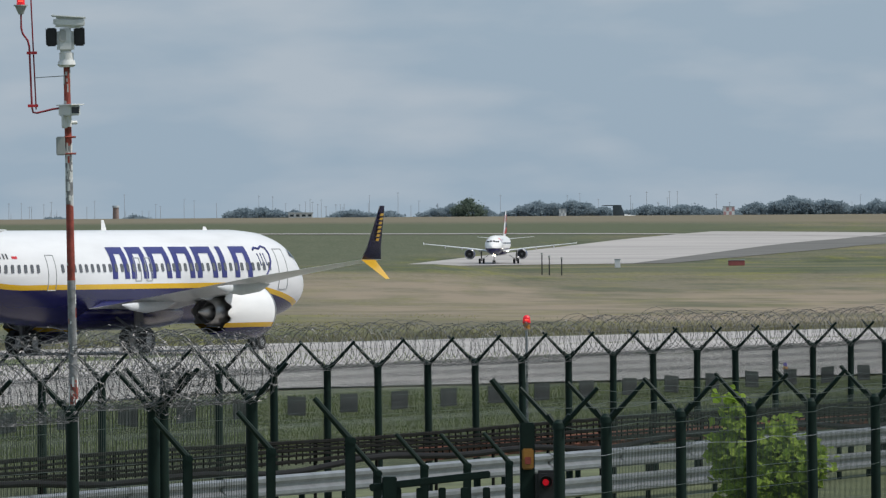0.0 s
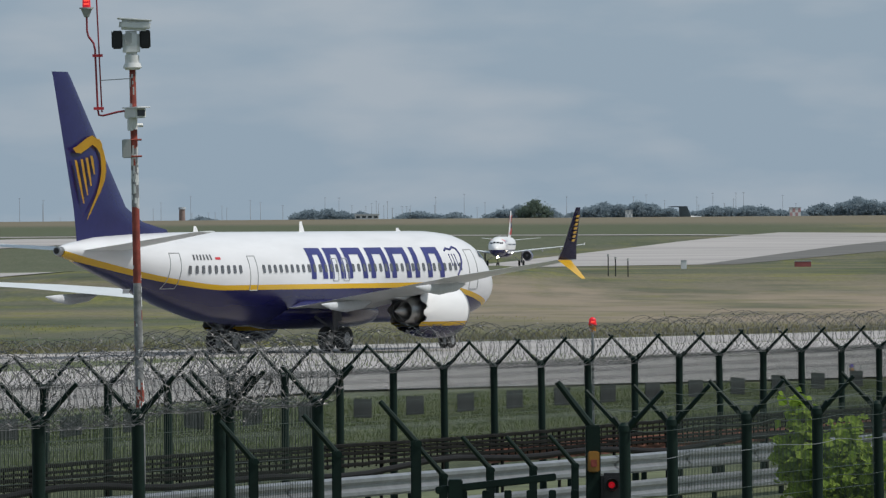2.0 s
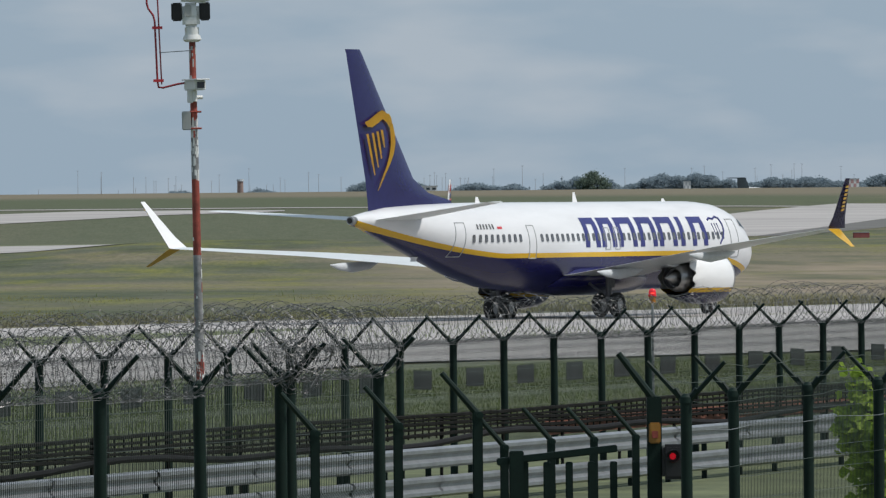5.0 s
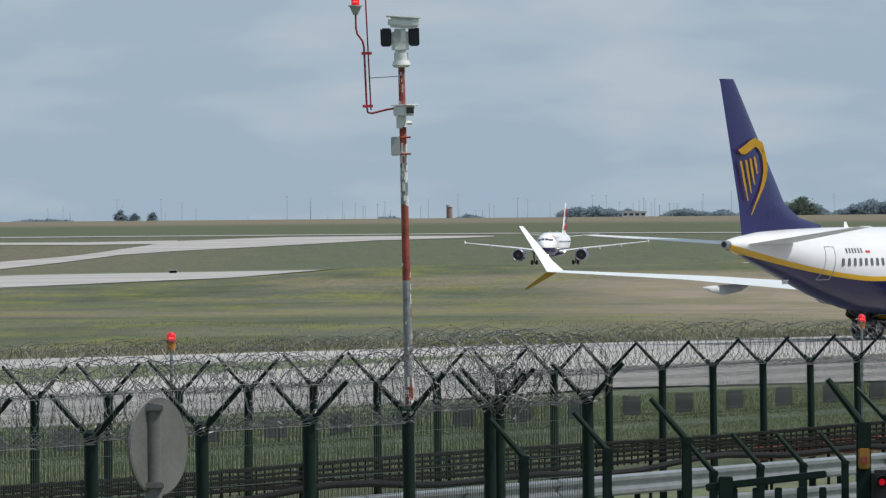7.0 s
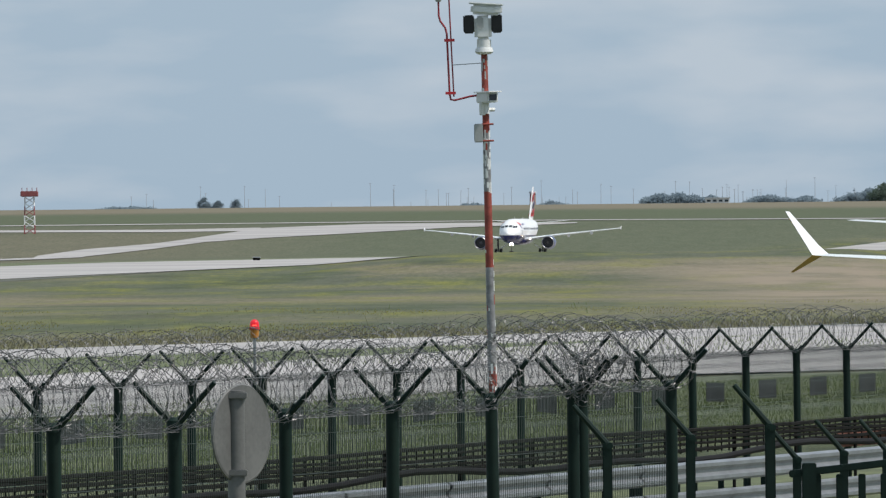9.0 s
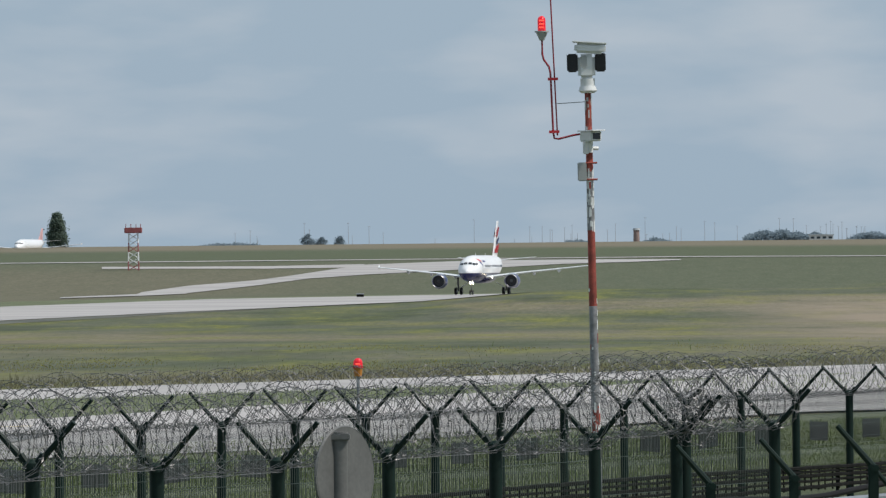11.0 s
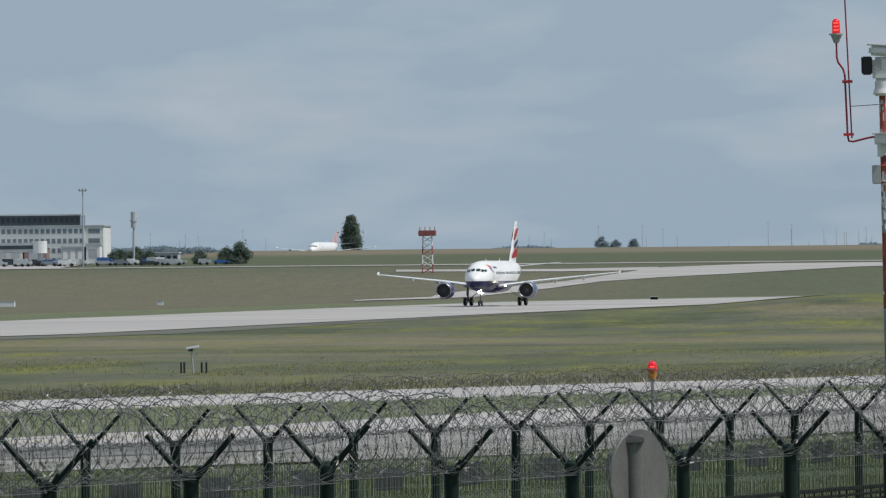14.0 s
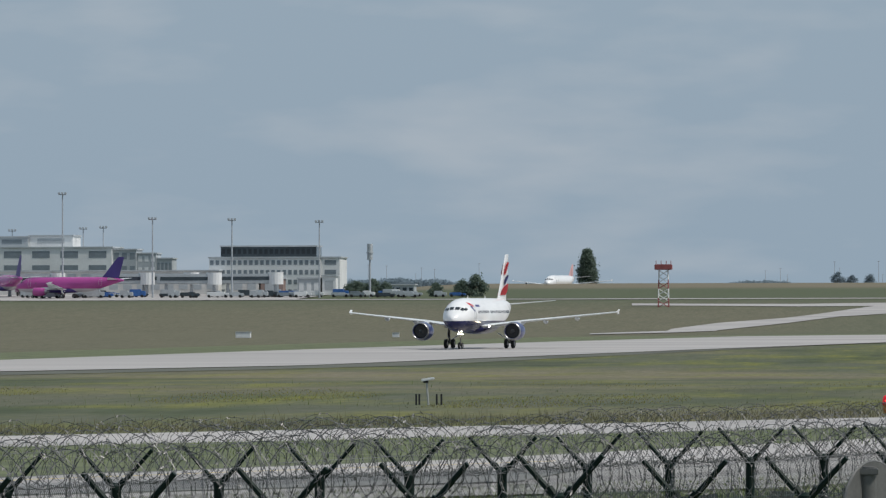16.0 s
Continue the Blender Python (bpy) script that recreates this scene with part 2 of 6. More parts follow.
M = {
    "meadow": meadow_material(),
    "concrete": paving_material("pale_concrete", (0.41, 0.385, 0.37), (0.30, 0.285, 0.275)),
    "asphalt": paving_material("worn_asphalt", (0.25, 0.245, 0.24), (0.19, 0.187, 0.185)),
    "shoulder": paving_material("dark_shoulder", (0.14, 0.135, 0.125), (0.10, 0.098, 0.09)),
    "yellow_line": plain("yellow_line_paint", (0.55, 0.38, 0.06), 0.8),
    "green_post": plain("green_powder_coat", (0.004, 0.015, 0.011), 0.6, 0.0, 0.3, 4.0, 0.05, spec=0.22),
    "wire_green": plain("green_coated_wire", (0.028, 0.042, 0.034), 0.5, 0.1),
    "razor": plain("galvanised_razor_tape", (0.15, 0.147, 0.147), 0.48, 0.5, 0.5, 9.0),
    "zinc": plain("galvanised_steel", (0.30, 0.31, 0.325), 0.42, 0.7, 0.2, 2.5, 0.15),
    "plate": plain("grey_plate_back", (0.065, 0.07, 0.073), 0.6, 0.0, 0.15),
    "black_rubber": plain("black_rubber", (0.014, 0.014, 0.015), 0.8, spec=0.15),
    "dark_weave": plain("dark_weathered_weave", (0.012, 0.012, 0.011), 0.9, 0.0, 0.4, 6.0, 0.2, spec=0.1),
    "red_earth": plain("reddish_brown_earth", (0.20, 0.080, 0.058), 0.7, 0.0, 0.4, 2.0),
    "mast_grey": plain("peeling_grey_mast_paint", (0.23, 0.23, 0.235), 0.55, 0.2, 0.4, 9.0, 0.2),
    "rough_grass": plain("rough_green_grass", (0.078, 0.100, 0.044), 0.95, 0.0, 0.45, 0.35, 0.0, vary2=(0.150, 0.168, 0.076)),
    "heath": plain("grey_heath", (0.092, 0.096, 0.078), 0.95, 0.0, 0.3, 0.05, vary2=(0.13, 0.132, 0.10)),
    "grey_paint": plain("light_grey_housing", (0.66, 0.67, 0.66), 0.45, 0.0, 0.08),
    "box_grey": plain("grey_cabinet_paint", (0.36, 0.37, 0.36), 0.5, 0.0, 0.12),
    "black": plain("matt_black_plastic", (0.012, 0.012, 0.013), 0.5),
    "lens": plain("dark_glass_lens", (0.02, 0.022, 0.025), 0.08, 0.0, 0.1),
    "mast_red": plain("worn_red_paint", (0.26, 0.050, 0.034), 0.65, 0.0, 0.45, 7.0, 0.2),
    "red_pipe": plain("dark_red_pipe", (0.25, 0.018, 0.028), 0.45),
    "lamp_red": plain("lit_red_lens", (0.55, 0.012, 0.02), 0.2, glow=(1.0, 0.02, 0.04, 0.28)),
    "lamp_hot": plain("lit_red_filament", (0.9, 0.05, 0.04), 0.3, glow=(1.0, 0.08, 0.05, 1.3)),
    "violet_lens": plain("violet_glass_lens", (0.12, 0.06, 0.5), 0.15),
    "amber": plain("amber_plastic", (0.30, 0.14, 0.02), 0.5),
    "orange_base": plain("orange_lamp_base", (0.48, 0.19, 0.03), 0.5),
    "white_paint": plain("white_gloss_paint", (0.80, 0.80, 0.80), 0.3, 0.0, 0.05, 0.6, coat=0.4),
    "navy": plain("navy_gloss_paint", (0.014, 0.014, 0.082), 0.22, 0.0, 0.15, 0.7),
    "gold": plain("golden_yellow_paint", (0.62, 0.36, 0.02), 0.35, 0.0, 0.08, 0.8),
    "letter_blue": plain("deep_blue_marking", (0.030, 0.034, 0.165), 0.4, 0.0, 0.1, 0.8),
    "window": plain("cabin_window", (0.10, 0.105, 0.115), 0.15),
    "cockpit": plain("cockpit_glass", (0.025, 0.03, 0.035), 0.07),
    "seam": plain("panel_seam", (0.38, 0.39, 0.40), 0.5),
    "metal_grey": plain("bare_grey_metal", (0.33, 0.33, 0.33), 0.35, 0.7, 0.2, 2.0),
    "wing_grey": plain("wing_grey_paint", (0.58, 0.60, 0.62), 0.38, 0.0, 0.12, 0.5),
    # gear legs: the shadow below the body is put into this dark grey
    "gear_steel": plain("shaded_gear_steel", (0.11, 0.11, 0.115), 0.5, 0.5, 0.2, 3.0),
    "sign_back": plain("dull_sign_back", (0.118, 0.118, 0.114), 0.55, 0.1, 0.22, 3.0),
    "pale_wing": plain("pale_wing_paint", (0.63, 0.66, 0.67), 0.38, 0.0, 0.08, 0.5),
    "tyre": plain("tyre_rubber", (0.022, 0.022, 0.022), 0.85, 0.0, 0.2),
    "flag_red": plain("red_marking", (0.55, 0.03, 0.04), 0.4, 0.0, 0.1),
    "headlight": plain("lit_landing_light", (1, 0.9, 0.75), 0.2, glow=(1.0, 0.86, 0.62, 40.0)),
    "magenta": plain("magenta_gloss_paint", (0.36, 0.06, 0.24), 0.4, 0.0, 0.08, 0.3),
    "purple": plain("purple_gloss_paint", (0.065, 0.04, 0.20), 0.4, 0.0, 0.1, 0.3),
    "dull_red": plain("muted_red_paint", (0.27, 0.075, 0.075), 0.7, 0.0, 0.2, 0.5),
    "pale_red": plain("pale_red_paint", (0.50, 0.30, 0.30), 0.6, 0.0, 0.3, 0.4),
    "dull_brick": plain("dull_grey_brick", (0.26, 0.19, 0.17), 0.85, 0.0, 0.2, 0.8),
    # far walls and panes: the haze's low contrast is put into these tones
    "facade": plain("pale_render_facade", (0.68, 0.69, 0.69), 0.8, 0.0, 0.1, 0.15),
    "facade_grey": plain("grey_panel_facade", (0.40, 0.43, 0.45), 0.7, 0.0, 0.2, 0.15),
    "facade_warm": plain("warm_pale_concrete_facade", (0.56, 0.55, 0.53), 0.8, 0.0, 0.18, 0.15),
    "glass_grey": plain("hazed_facade_glass", (0.20, 0.235, 0.26), 0.12, 0.0, 0.3, 0.2),
    "glass_dark": plain("dark_facade_glass", (0.045, 0.06, 0.07), 0.15, 0.0, 0.3, 0.2),
    "blue_paint": plain("blue_vehicle_paint", (0.04, 0.13, 0.36), 0.4),
    "bark": plain("brown_bark", (0.085, 0.062, 0.045), 0.9, 0.0, 0.35, 8.0, 0.5),
    "sapling_leaf": leafy("fresh_green_leaves", (0.13, 0.21, 0.03), (0.31, 0.41, 0.075), (0.38, 0.50, 0.06)),
    "tree_leaf": leafy("dark_tree_leaves", (0.085, 0.12, 0.095), (0.13, 0.17, 0.132), (0.13, 0.17, 0.13)),
    "grass_blade": leafy("grass_blades", (0.105, 0.140, 0.052), (0.190, 0.230, 0.086), (0.19, 0.23, 0.08)),
    "straw_blade": leafy("dry_stalks", (0.15, 0.14, 0.085), (0.25, 0.23, 0.14), (0.24, 0.22, 0.13)),
    "field_blade": leafy("grey_green_blades", (0.12, 0.135, 0.080), (0.19, 0.20, 0.125), (0.19, 0.20, 0.12)),
    "bloom_blade": leafy("yellow_flower_heads", (0.20, 0.20, 0.04), (0.34, 0.32, 0.06), (0.25, 0.25, 0.05)),
    # far woods: blue-grey of the distant haze is put into the leaf colour
    "far_wood": leafy("hazed_wood_leaves", (0.175, 0.225, 0.26), (0.20, 0.255, 0.29), (0.24, 0.30, 0.34)),
    # distant poles and masts: haze is put into this steel's lighter base colour
    "far_steel": plain("hazed_far_steel", (0.40, 0.43, 0.46), 0.6, 0.2),
    "body_navy_gold": livery("white_over_navy_livery", (0.71, 0.715, 0.73), (0.013, 0.013, 0.075), (0.62, 0.37, 0.02), 2.80, 27.5, 0.042, 9.0, 0.052, 0.22),
    "nacelle_navy_gold": livery("nacelle_livery", (0.80, 0.80, 0.80), (0.013, 0.013, 0.075), (0.62, 0.37, 0.02), 1.02, 60, 0.0, -60, 0.0, 0.20),
    "body_white_blue": livery("white_over_blue_livery", (0.80, 0.80, 0.80), (0.016, 0.020, 0.085), (0.016, 0.020, 0.085), 3.02, 22.0, 0.060, -60.0, 0.0, 0.0),
    "nacelle_blue": plain("blue_nacelle_paint", (0.030, 0.045, 0.16), 0.3, coat=0.4),
    "body_pink": livery("white_to_pink_livery", (0.40, 0.07, 0.27), (0.60, 0.55, 0.58), (0.40, 0.07, 0.27), 2.6, 40, 0, -5, 0, 0.0),
}


# ---- mesh helpers ----
def part(name, bm, material, parent, label="", smooth=False):
    me = bpy.data.meshes.new(name)
    bmesh.ops.recalc_face_normals(bm, faces=bm.faces)
    bm.to_mesh(me)
    bm.free()
    me.materials.append(M[material])
    if smooth:
        for p in me.polygons:
            p.use_smooth = True
        me.set_sharp_from_angle(angle=radians(40))
    ob = new(name, me)
    ob.parent = parent
    if label:
        tagged(ob, label)
    return ob


def again(ob, parent, m=None):
    """Another object on the same mesh, under parent."""
    o = ob.copy()
    scene.collection.objects.link(o)
    o.parent = parent
    if m is not None:
        o.matrix_basis = m
    return o


def thing(name, label, category, group="", kind="", at=(0, 0, 0), turn=0.0):
    ob = new(name)
    ob.matrix_basis = pose(*at, 0, 0, turn)
    return tagged(ob, label, category, group, kind)


def box(bm, x0, x1, y0, y1, z0, z1, bevel=0.0, m=None):
    g = bmesh.ops.create_cube(bm, size=1.0, matrix=Matrix.LocRotScale(((x0 + x1) / 2, (y0 + y1) / 2, (z0 + z1) / 2), None, (x1 - x0, y1 - y0, z1 - z0)))
    if bevel:
        edges = list({e for v in g["verts"] for e in v.link_edges})
        r = bmesh.ops.bevel(bm, geom=edges, offset=bevel, segments=2, affect="EDGES")
        vs = r["verts"]
    else:
        vs = g["verts"]
    if m is not None:
        bmesh.ops.transform(bm, matrix=m, verts=list(set(vs)))
    return bm


def rod(bm, a, b, r, r2=None, n=8, cap=True):
    """A straight bar from a to b."""
    a, b = Vector(a), Vector(b)
    d = b - a
    q = d.to_track_quat("Z", "Y").to_matrix().to_4x4()
    bmesh.ops.create_cone(bm, cap_ends=cap, segments=n, radius1=r, radius2=r if r2 is None else r2, depth=d.length,
                          matrix=Matrix.Translation((a + b) / 2) @ q)
    return bm


def tube(bm, pts, r, n=6):
    """A bent pipe through pts."""
    pts = [Vector(p) for p in pts]
    rings = []
    for i, p in enumerate(pts):
        d = (pts[min(i + 1, len(pts) - 1)] - pts[max(i - 1, 0)]).normalized()
        q = d.to_track_quat("Z", "Y").to_matrix()
        rings.append([bm.verts.new(p + q @ Vector((r * math.cos(2 * math.pi * k / n), r * math.sin(2 * math.pi * k / n), 0))) for k in range(n)])
    for a, b in zip(rings, rings[1:]):
        for k in range(n):
            bm.faces.new((a[k], a[(k + 1) % n], b[(k + 1) % n], b[k]))
    bm.faces.new(rings[0][::-1])
    bm.faces.new(rings[-1])
    return bm


def loft(bm, rings, close=True):
    """Skin over rings of points, all of one count."""
    vs = [[bm.verts.new(p) for p in r] for r in rings]
    n = len(vs[0])
    for a, b in zip(vs, vs[1:]):
        for k in range(n):
            bm.faces.new((a[k], a[(k + 1) % n], b[(k + 1) % n], b[k]))
    if close:
        bm.faces.new(vs[0][::-1])
        bm.faces.new(vs[-1])
    return bm


def fresh():
    return bmesh.new()


# ---- ground ----
TAXI_AT, TAXI_DIR, TAXI_N = (17.92, 438.5), (0.5004, 0.8658), (-0.8658, 0.5004)
RUN_AT, RUN_SLOPE = (-86.0, 1134.0), 0.188
FAR_Y = [0, 560, 780, 960, 1134, 1240, 1372, 1700, 2040, 2400, 2550, 3100, 6000]
FAR_Z = [0, 0, -0.9, -1.1, -0.3, 0.1, 0.5, 0.15, -0.4, 4.7, 6.6, 12.9, 13.4]


def ease(a, b, v):
    v = min(1, max(0, (v - a) / (b - a)))
    return v * v * (3 - 2 * v)


def ground_z(x, y):
    """Height of the ground: a low bank along the fences, a flat field, and a slow rise towards the far crest."""
    w = (x - TAXI_AT[0]) * TAXI_N[0] + (y - TAXI_AT[1]) * TAXI_N[1]
    near = float(np.interp(w, [-150, -95, -24, -13], [0.6, 0.5, 0.45, 0.0])) if y < 700 else 0.0
    z = float(np.interp(y, FAR_Y, FAR_Z))
    if y > 2550:   # the crest falls away towards the terminal
        u = x / y * FOCAL
        low = 6.6 + min(y - 2550, 100) * 0.014
        z = low + (z - low) * ease(-1600, -1200, u)
    if 2250 < y < 3100:   # the far field leans: higher towards the terminal, lower beyond the runway's end
        lean = float(np.interp(x / y * FOCAL, [100, 900, 1150, 1450], [0.85, 0.2, -0.3, -1.2]))
        z += lean * ease(2250, 2480, y) * (1 - 0.9 * ease(2750, 3100, y) * (x / y * FOCAL > -1400))
    swell = 0.0
    if 800 < y < 1600:   # a low swell that hides the runway's middle from the fence
        u = x / y * FOCAL
        swell = 1.6 * ease(850, 1200, y) * (1 - ease(1240, 1500, y)) * ease(-420, -100, u - (y - 1200) * 0.3) * (1 - ease(560, 790, u))
    return near + z + swell


def ground_sheet():
    us = sorted(set([-30000, -20000, -12000, -8000, -6000, -4500, -3500] + list(range(-3000, 2601, 55)) + [3000, 4000, 6000, 9000, 14000, 22000, 30000]))
    ys = [8, 40, 70, 100, 130] + list(range(150, 520, 5)) + list(range(520, 1000, 20)) + list(range(1000, 3200, 25)) + [3400, 3800, 4400, 4950]
    ys = sorted(set(ys + FAR_Y[1:-1]))
    bm = fresh()
    rows = [[bm.verts.new((u / FOCAL * y, y, ground_z(u / FOCAL * y, y))) for u in us] for y in ys]
    back = [bm.verts.new((u / FOCAL * 400, -300, 0.6)) for u in us]
    rows.insert(0, back)
    for a, b in zip(rows, rows[1:]):
        for i in range(len(us) - 1):
            bm.faces.new((a[i], a[i + 1], b[i + 1], b[i]))
    return tagged(part("ground", bm, "meadow", None), "dry airfield meadow with straw, green and yellow bands", "ground", kind="structure")


def strip(name, material, left, right, label, category, lift=0.05, along=120, across=6):
    """A paved strip between two polylines of equal count, laid on the ground."""
    def at(line, f):
        f *= len(line) - 1
        i = min(int(f), len(line) - 2)
        return Vector(line[i]).lerp(Vector(line[i + 1]), f - i)
    bm = fresh()
    grid = []
    for i in range(along + 1):
        a, b = at(left, i / along), at(right, i / along)
        row = []
        for k in range(across + 1):
            p = a.lerp(b, k / across)
            row.append(bm.verts.new((p.x, p.y, ground_z(p.x, p.y) + lift)))
        grid.append(row)
    for a, b in zip(grid, grid[1:]):
        for k in range(across):
            bm.faces.new((a[k], a[k + 1], b[k + 1], b[k]))
    return tagged(part(name, bm, material, None), label, category, kind="structure")


def taxi(s, w):
    return (TAXI_AT[0] + TAXI_DIR[0] * s + TAXI_N[0] * w, TAXI_AT[1] + TAXI_DIR[1] * s + TAXI_N[1] * w)


def runway_at(y, w):
    n = math.hypot(1, RUN_SLOPE)
    return (RUN_AT[0] + RUN_SLOPE * (y - RUN_AT[1]) + w / n, y - w * RUN_SLOPE / n)


def on_ground(u, v):
    """Where a sight line that runs u aside and v above eye level (in 1/FOCAL) meets the far field."""
    lo, hi = 1100.0, 3000.0
    for _ in range(40):
        y = (lo + hi) / 2
        lo, hi = (y, hi) if (ground_z(u / FOCAL * y, y) - EYE) / y * FOCAL < v else (lo, y)
    return (u / FOCAL * lo, lo)


ground_sheet()
strip("verge", "rough_grass", [(-60, 20), (-60, 120), (-45, 160), (-24, 205), (-9.0, 223), (5.4, 275), (24.3, 295), (75, 388)],
      [(60, 20), (60, 80), (60, 110), (60, 160), (60, 200), (60, 240), (62, 280), (80, 386)], "rough dark green grass bank along the fences", "verge", lift=0.03, along=220, across=30)
strip("verge", "rough_grass", [(-70, 166), (-38, 218), (-20.4, 268), (6.9, 376), (28.5, 420), (90, 530)], [taxi(q, -11.8) for q in (-280, -219, -167, -60, -11, 115)],
      "green grass between the apron and the taxiway", "verge", lift=0.055, along=200, across=14)
strip("taxiway", "concrete", [taxi(-400, -11.5), taxi(300, -11.5)], [taxi(-400, 11.5), taxi(300, 11.5)], "pale concrete taxiway across the meadow", "taxiway", along=300)
strip("road", "concrete", [(-75, 130), (-30, 196), (-9.3, 225), (5.1, 277), (24, 297), (75, 390)], [(-70, 100 + 66), (-38, 218), (-20.4, 268), (6.9, 376), (28.5, 420), (90, 540)],
      "pale concrete service apron behind the fence", "road", lift=0.06, along=160, across=14)
strip("road", "asphalt", [(-60, 160), (-34, 205), (-16, 232)], [(-55, 180), (-33, 222), (-15.5, 252)], "grey asphalt patch on the apron", "road", lift=0.09, along=60, across=6)
strip("road_marking", "yellow_line", [(-42, 200), (-24, 246), (-17, 262)], [(-41.75, 200), (-23.75, 246), (-16.75, 262)], "faded yellow edge line on the apron", "road marking", lift=0.12, along=40, across=1)
strip("runway", "concrete", [runway_at(y, -20) for y in (500, 1200, 1900, 2590)], [runway_at(y, 30) for y in (500, 1200, 1900, 2620)], "long pale concrete runway", "runway", lift=0.10, along=300)
strip("verge", "rough_grass", [runway_at(y, -20) for y in (500, 1200, 2000)], [runway_at(y, -48) for y in (500, 1200, 2000)], "dark green verge beside the runway", "verge", lift=0.04, along=200, across=2)
strip("verge", "heath", [runway_at(y, 30) for y in (500, 900, 1190)], [runway_at(y, w) for y, w in ((500, 46), (900, 44), (1190, 31))], "grey heathy verge beside the runway", "verge", lift=0.04, along=200, across=2)
strip("shoulder", "shoulder", [runway_at(y, 30) for y in (1950, 2250, 2580)], [runway_at(y, w) for y, w in ((1950, 31), (2250, 52), (2580, 62))], "dark asphalt shoulder beside the runway's far end", "shoulder", lift=0.08, along=120)
strip("taxiway", "concrete", [on_ground(u, v) for u, v in ((-1010, -49), (-866, -46), (-784, -42), (-666, -30), (-568, -18), (-468, -12), (-268, -3.5), (-118, 3.5), (10, 6), (90, 8.5))],
      [on_ground(u, v) for u, v in ((-1010, -47.5), (-866, -39.5), (-784, -29), (-666, -20.5), (-568, -8), (-468, 5.5), (-268, 11), (-118, 11.2), (10, 10.5), (90, 10))], "pale exit taxiway leaving the runway", "taxiway", lift=0.13, along=260)
strip("taxiway", "concrete", [(-900, 2511), (500, 2511)], [(-900, 2528), (500, 2528)], "thin pale taxiway far across the field", "taxiway", lift=0.15, along=400)
strip("taxiway", "concrete", [on_ground(u, v) for u, v in ((-935, 2.6), (-800, 1.8), (-640, 0.2), (-470, 1.0))], [on_ground(u, v) for u, v in ((-935, 6.2), (-800, 5.2), (-640, 4.6), (-470, 6.5))],
      "narrow pale taxiway joining the exit", "taxiway", lift=0.12, along=200)
strip("apron", "concrete", [(-1100, 2520), (-235, 2520)], [(-1100, 2640), (-235, 2640)], "pale apron before the terminal", "apron", lift=0.17, along=120)


def blades(name, material, label, count, place, height, seed, width=0.012):
    """Loose grass: narrow bent blades in one mesh."""
    rng = random.Random(seed)
    vs, fs = [], []
    for _ in range(count):
        x, y = place(rng)
        z = ground_z(x, y)
        h = height(rng)
        a = rng.uniform(0, math.tau)
        dx, dy = math.cos(a) * width, math.sin(a) * width
        lx, ly = rng.gauss(0, 0.25) * h, rng.gauss(0, 0.25) * h
        i = len(vs)
        vs += [(x - dx, y - dy, z - 0.02), (x + dx, y + dy, z - 0.02), (x + lx * 0.4 + dx * 0.7, y + ly * 0.4 + dy * 0.7, z + h * 0.6),
               (x + lx * 0.4 - dx * 0.7, y + ly * 0.4 - dy * 0.7, z + h * 0.6), (x + lx, y + ly, z + h)]
        fs += [(i, i + 1, i + 2, i + 3), (i + 3, i + 2, i + 4)]
    me = bpy.data.meshes.new(name)
    me.from_pydata(vs, [], fs)
    me.materials.append(M[material])
    return tagged(new(name, me), label, "grass", kind="stuff")


def near_strip(rng):
    while True:
        y = rng.uniform(150, 285)
        x = rng.uniform(-2150, 1500) / FOCAL * y
        w = (x - TAXI_AT[0]) * TAXI_N[0] + (y - TAXI_AT[1]) * TAXI_N[1]
        if w < -76 and y > 148 + 2.2 * (x + 14):
            return x, y


def island(rng):
    s = rng.uniform(-260, 90)
    return taxi(s, rng.uniform(-19, -13) if s > -70 else rng.uniform(-48, -13))


def beyond(rng):
    s = rng.uniform(-170, 140)
    return taxi(s, 13 + abs(rng.gauss(0, 9)))


def open_field(rng):
    y = EYE * FOCAL / (112 + 66 * math.sqrt(rng.random()))
    return rng.uniform(-2150, 1450) / FOCAL * y, y


def patchy_field(rng):
    """Places in the open meadow that gather into drifts."""
    while True:
        x, y = open_field(rng)
        if math.sin(x * 0.31 + 2 * math.sin(y * 0.021)) + math.sin(y * 0.047 + x * 0.08) > 0.55:
            return x, y


blades("meadow_tufts", "straw_blade", "straw-coloured grass tips over the open meadow", 9000, patchy_field, lambda r: r.uniform(0.02, 0.09), 6, 0.02)
blades("meadow_tufts", "field_blade", "grey-green grass tufts over the open meadow", 5000, open_field, lambda r: abs(r.gauss(0, 0.05)) + 0.01, 14, 0.018)
blades("meadow_flowers", "bloom_blade", "yellow flowering weeds in drifts over the meadow", 5000, patchy_field, lambda r: r.uniform(0.02, 0.09), 15, 0.022)
blades("meadow_tufts", "grass_blade", "dark weeds scattered over the open meadow", 70, open_field, lambda r: r.uniform(0.15, 0.42), 4, 0.025)
blades("grass", "grass_blade", "rough green grass behind the security fence", 110000, near_strip, lambda r: r.uniform(0.04, 0.16), 1, 0.008)
blades("grass", "grass_blade", "tall green grass along the taxiway edge", 34000, island, lambda r: r.uniform(0.06, 0.26), 2, 0.012)
blades("weeds", "straw_blade", "dry stalks and weeds beyond the taxiway", 30000, beyond, lambda r: r.uniform(0.10, 0.36) if r.random() < 0.994 else r.uniform(0.5, 0.95), 3, 0.014)


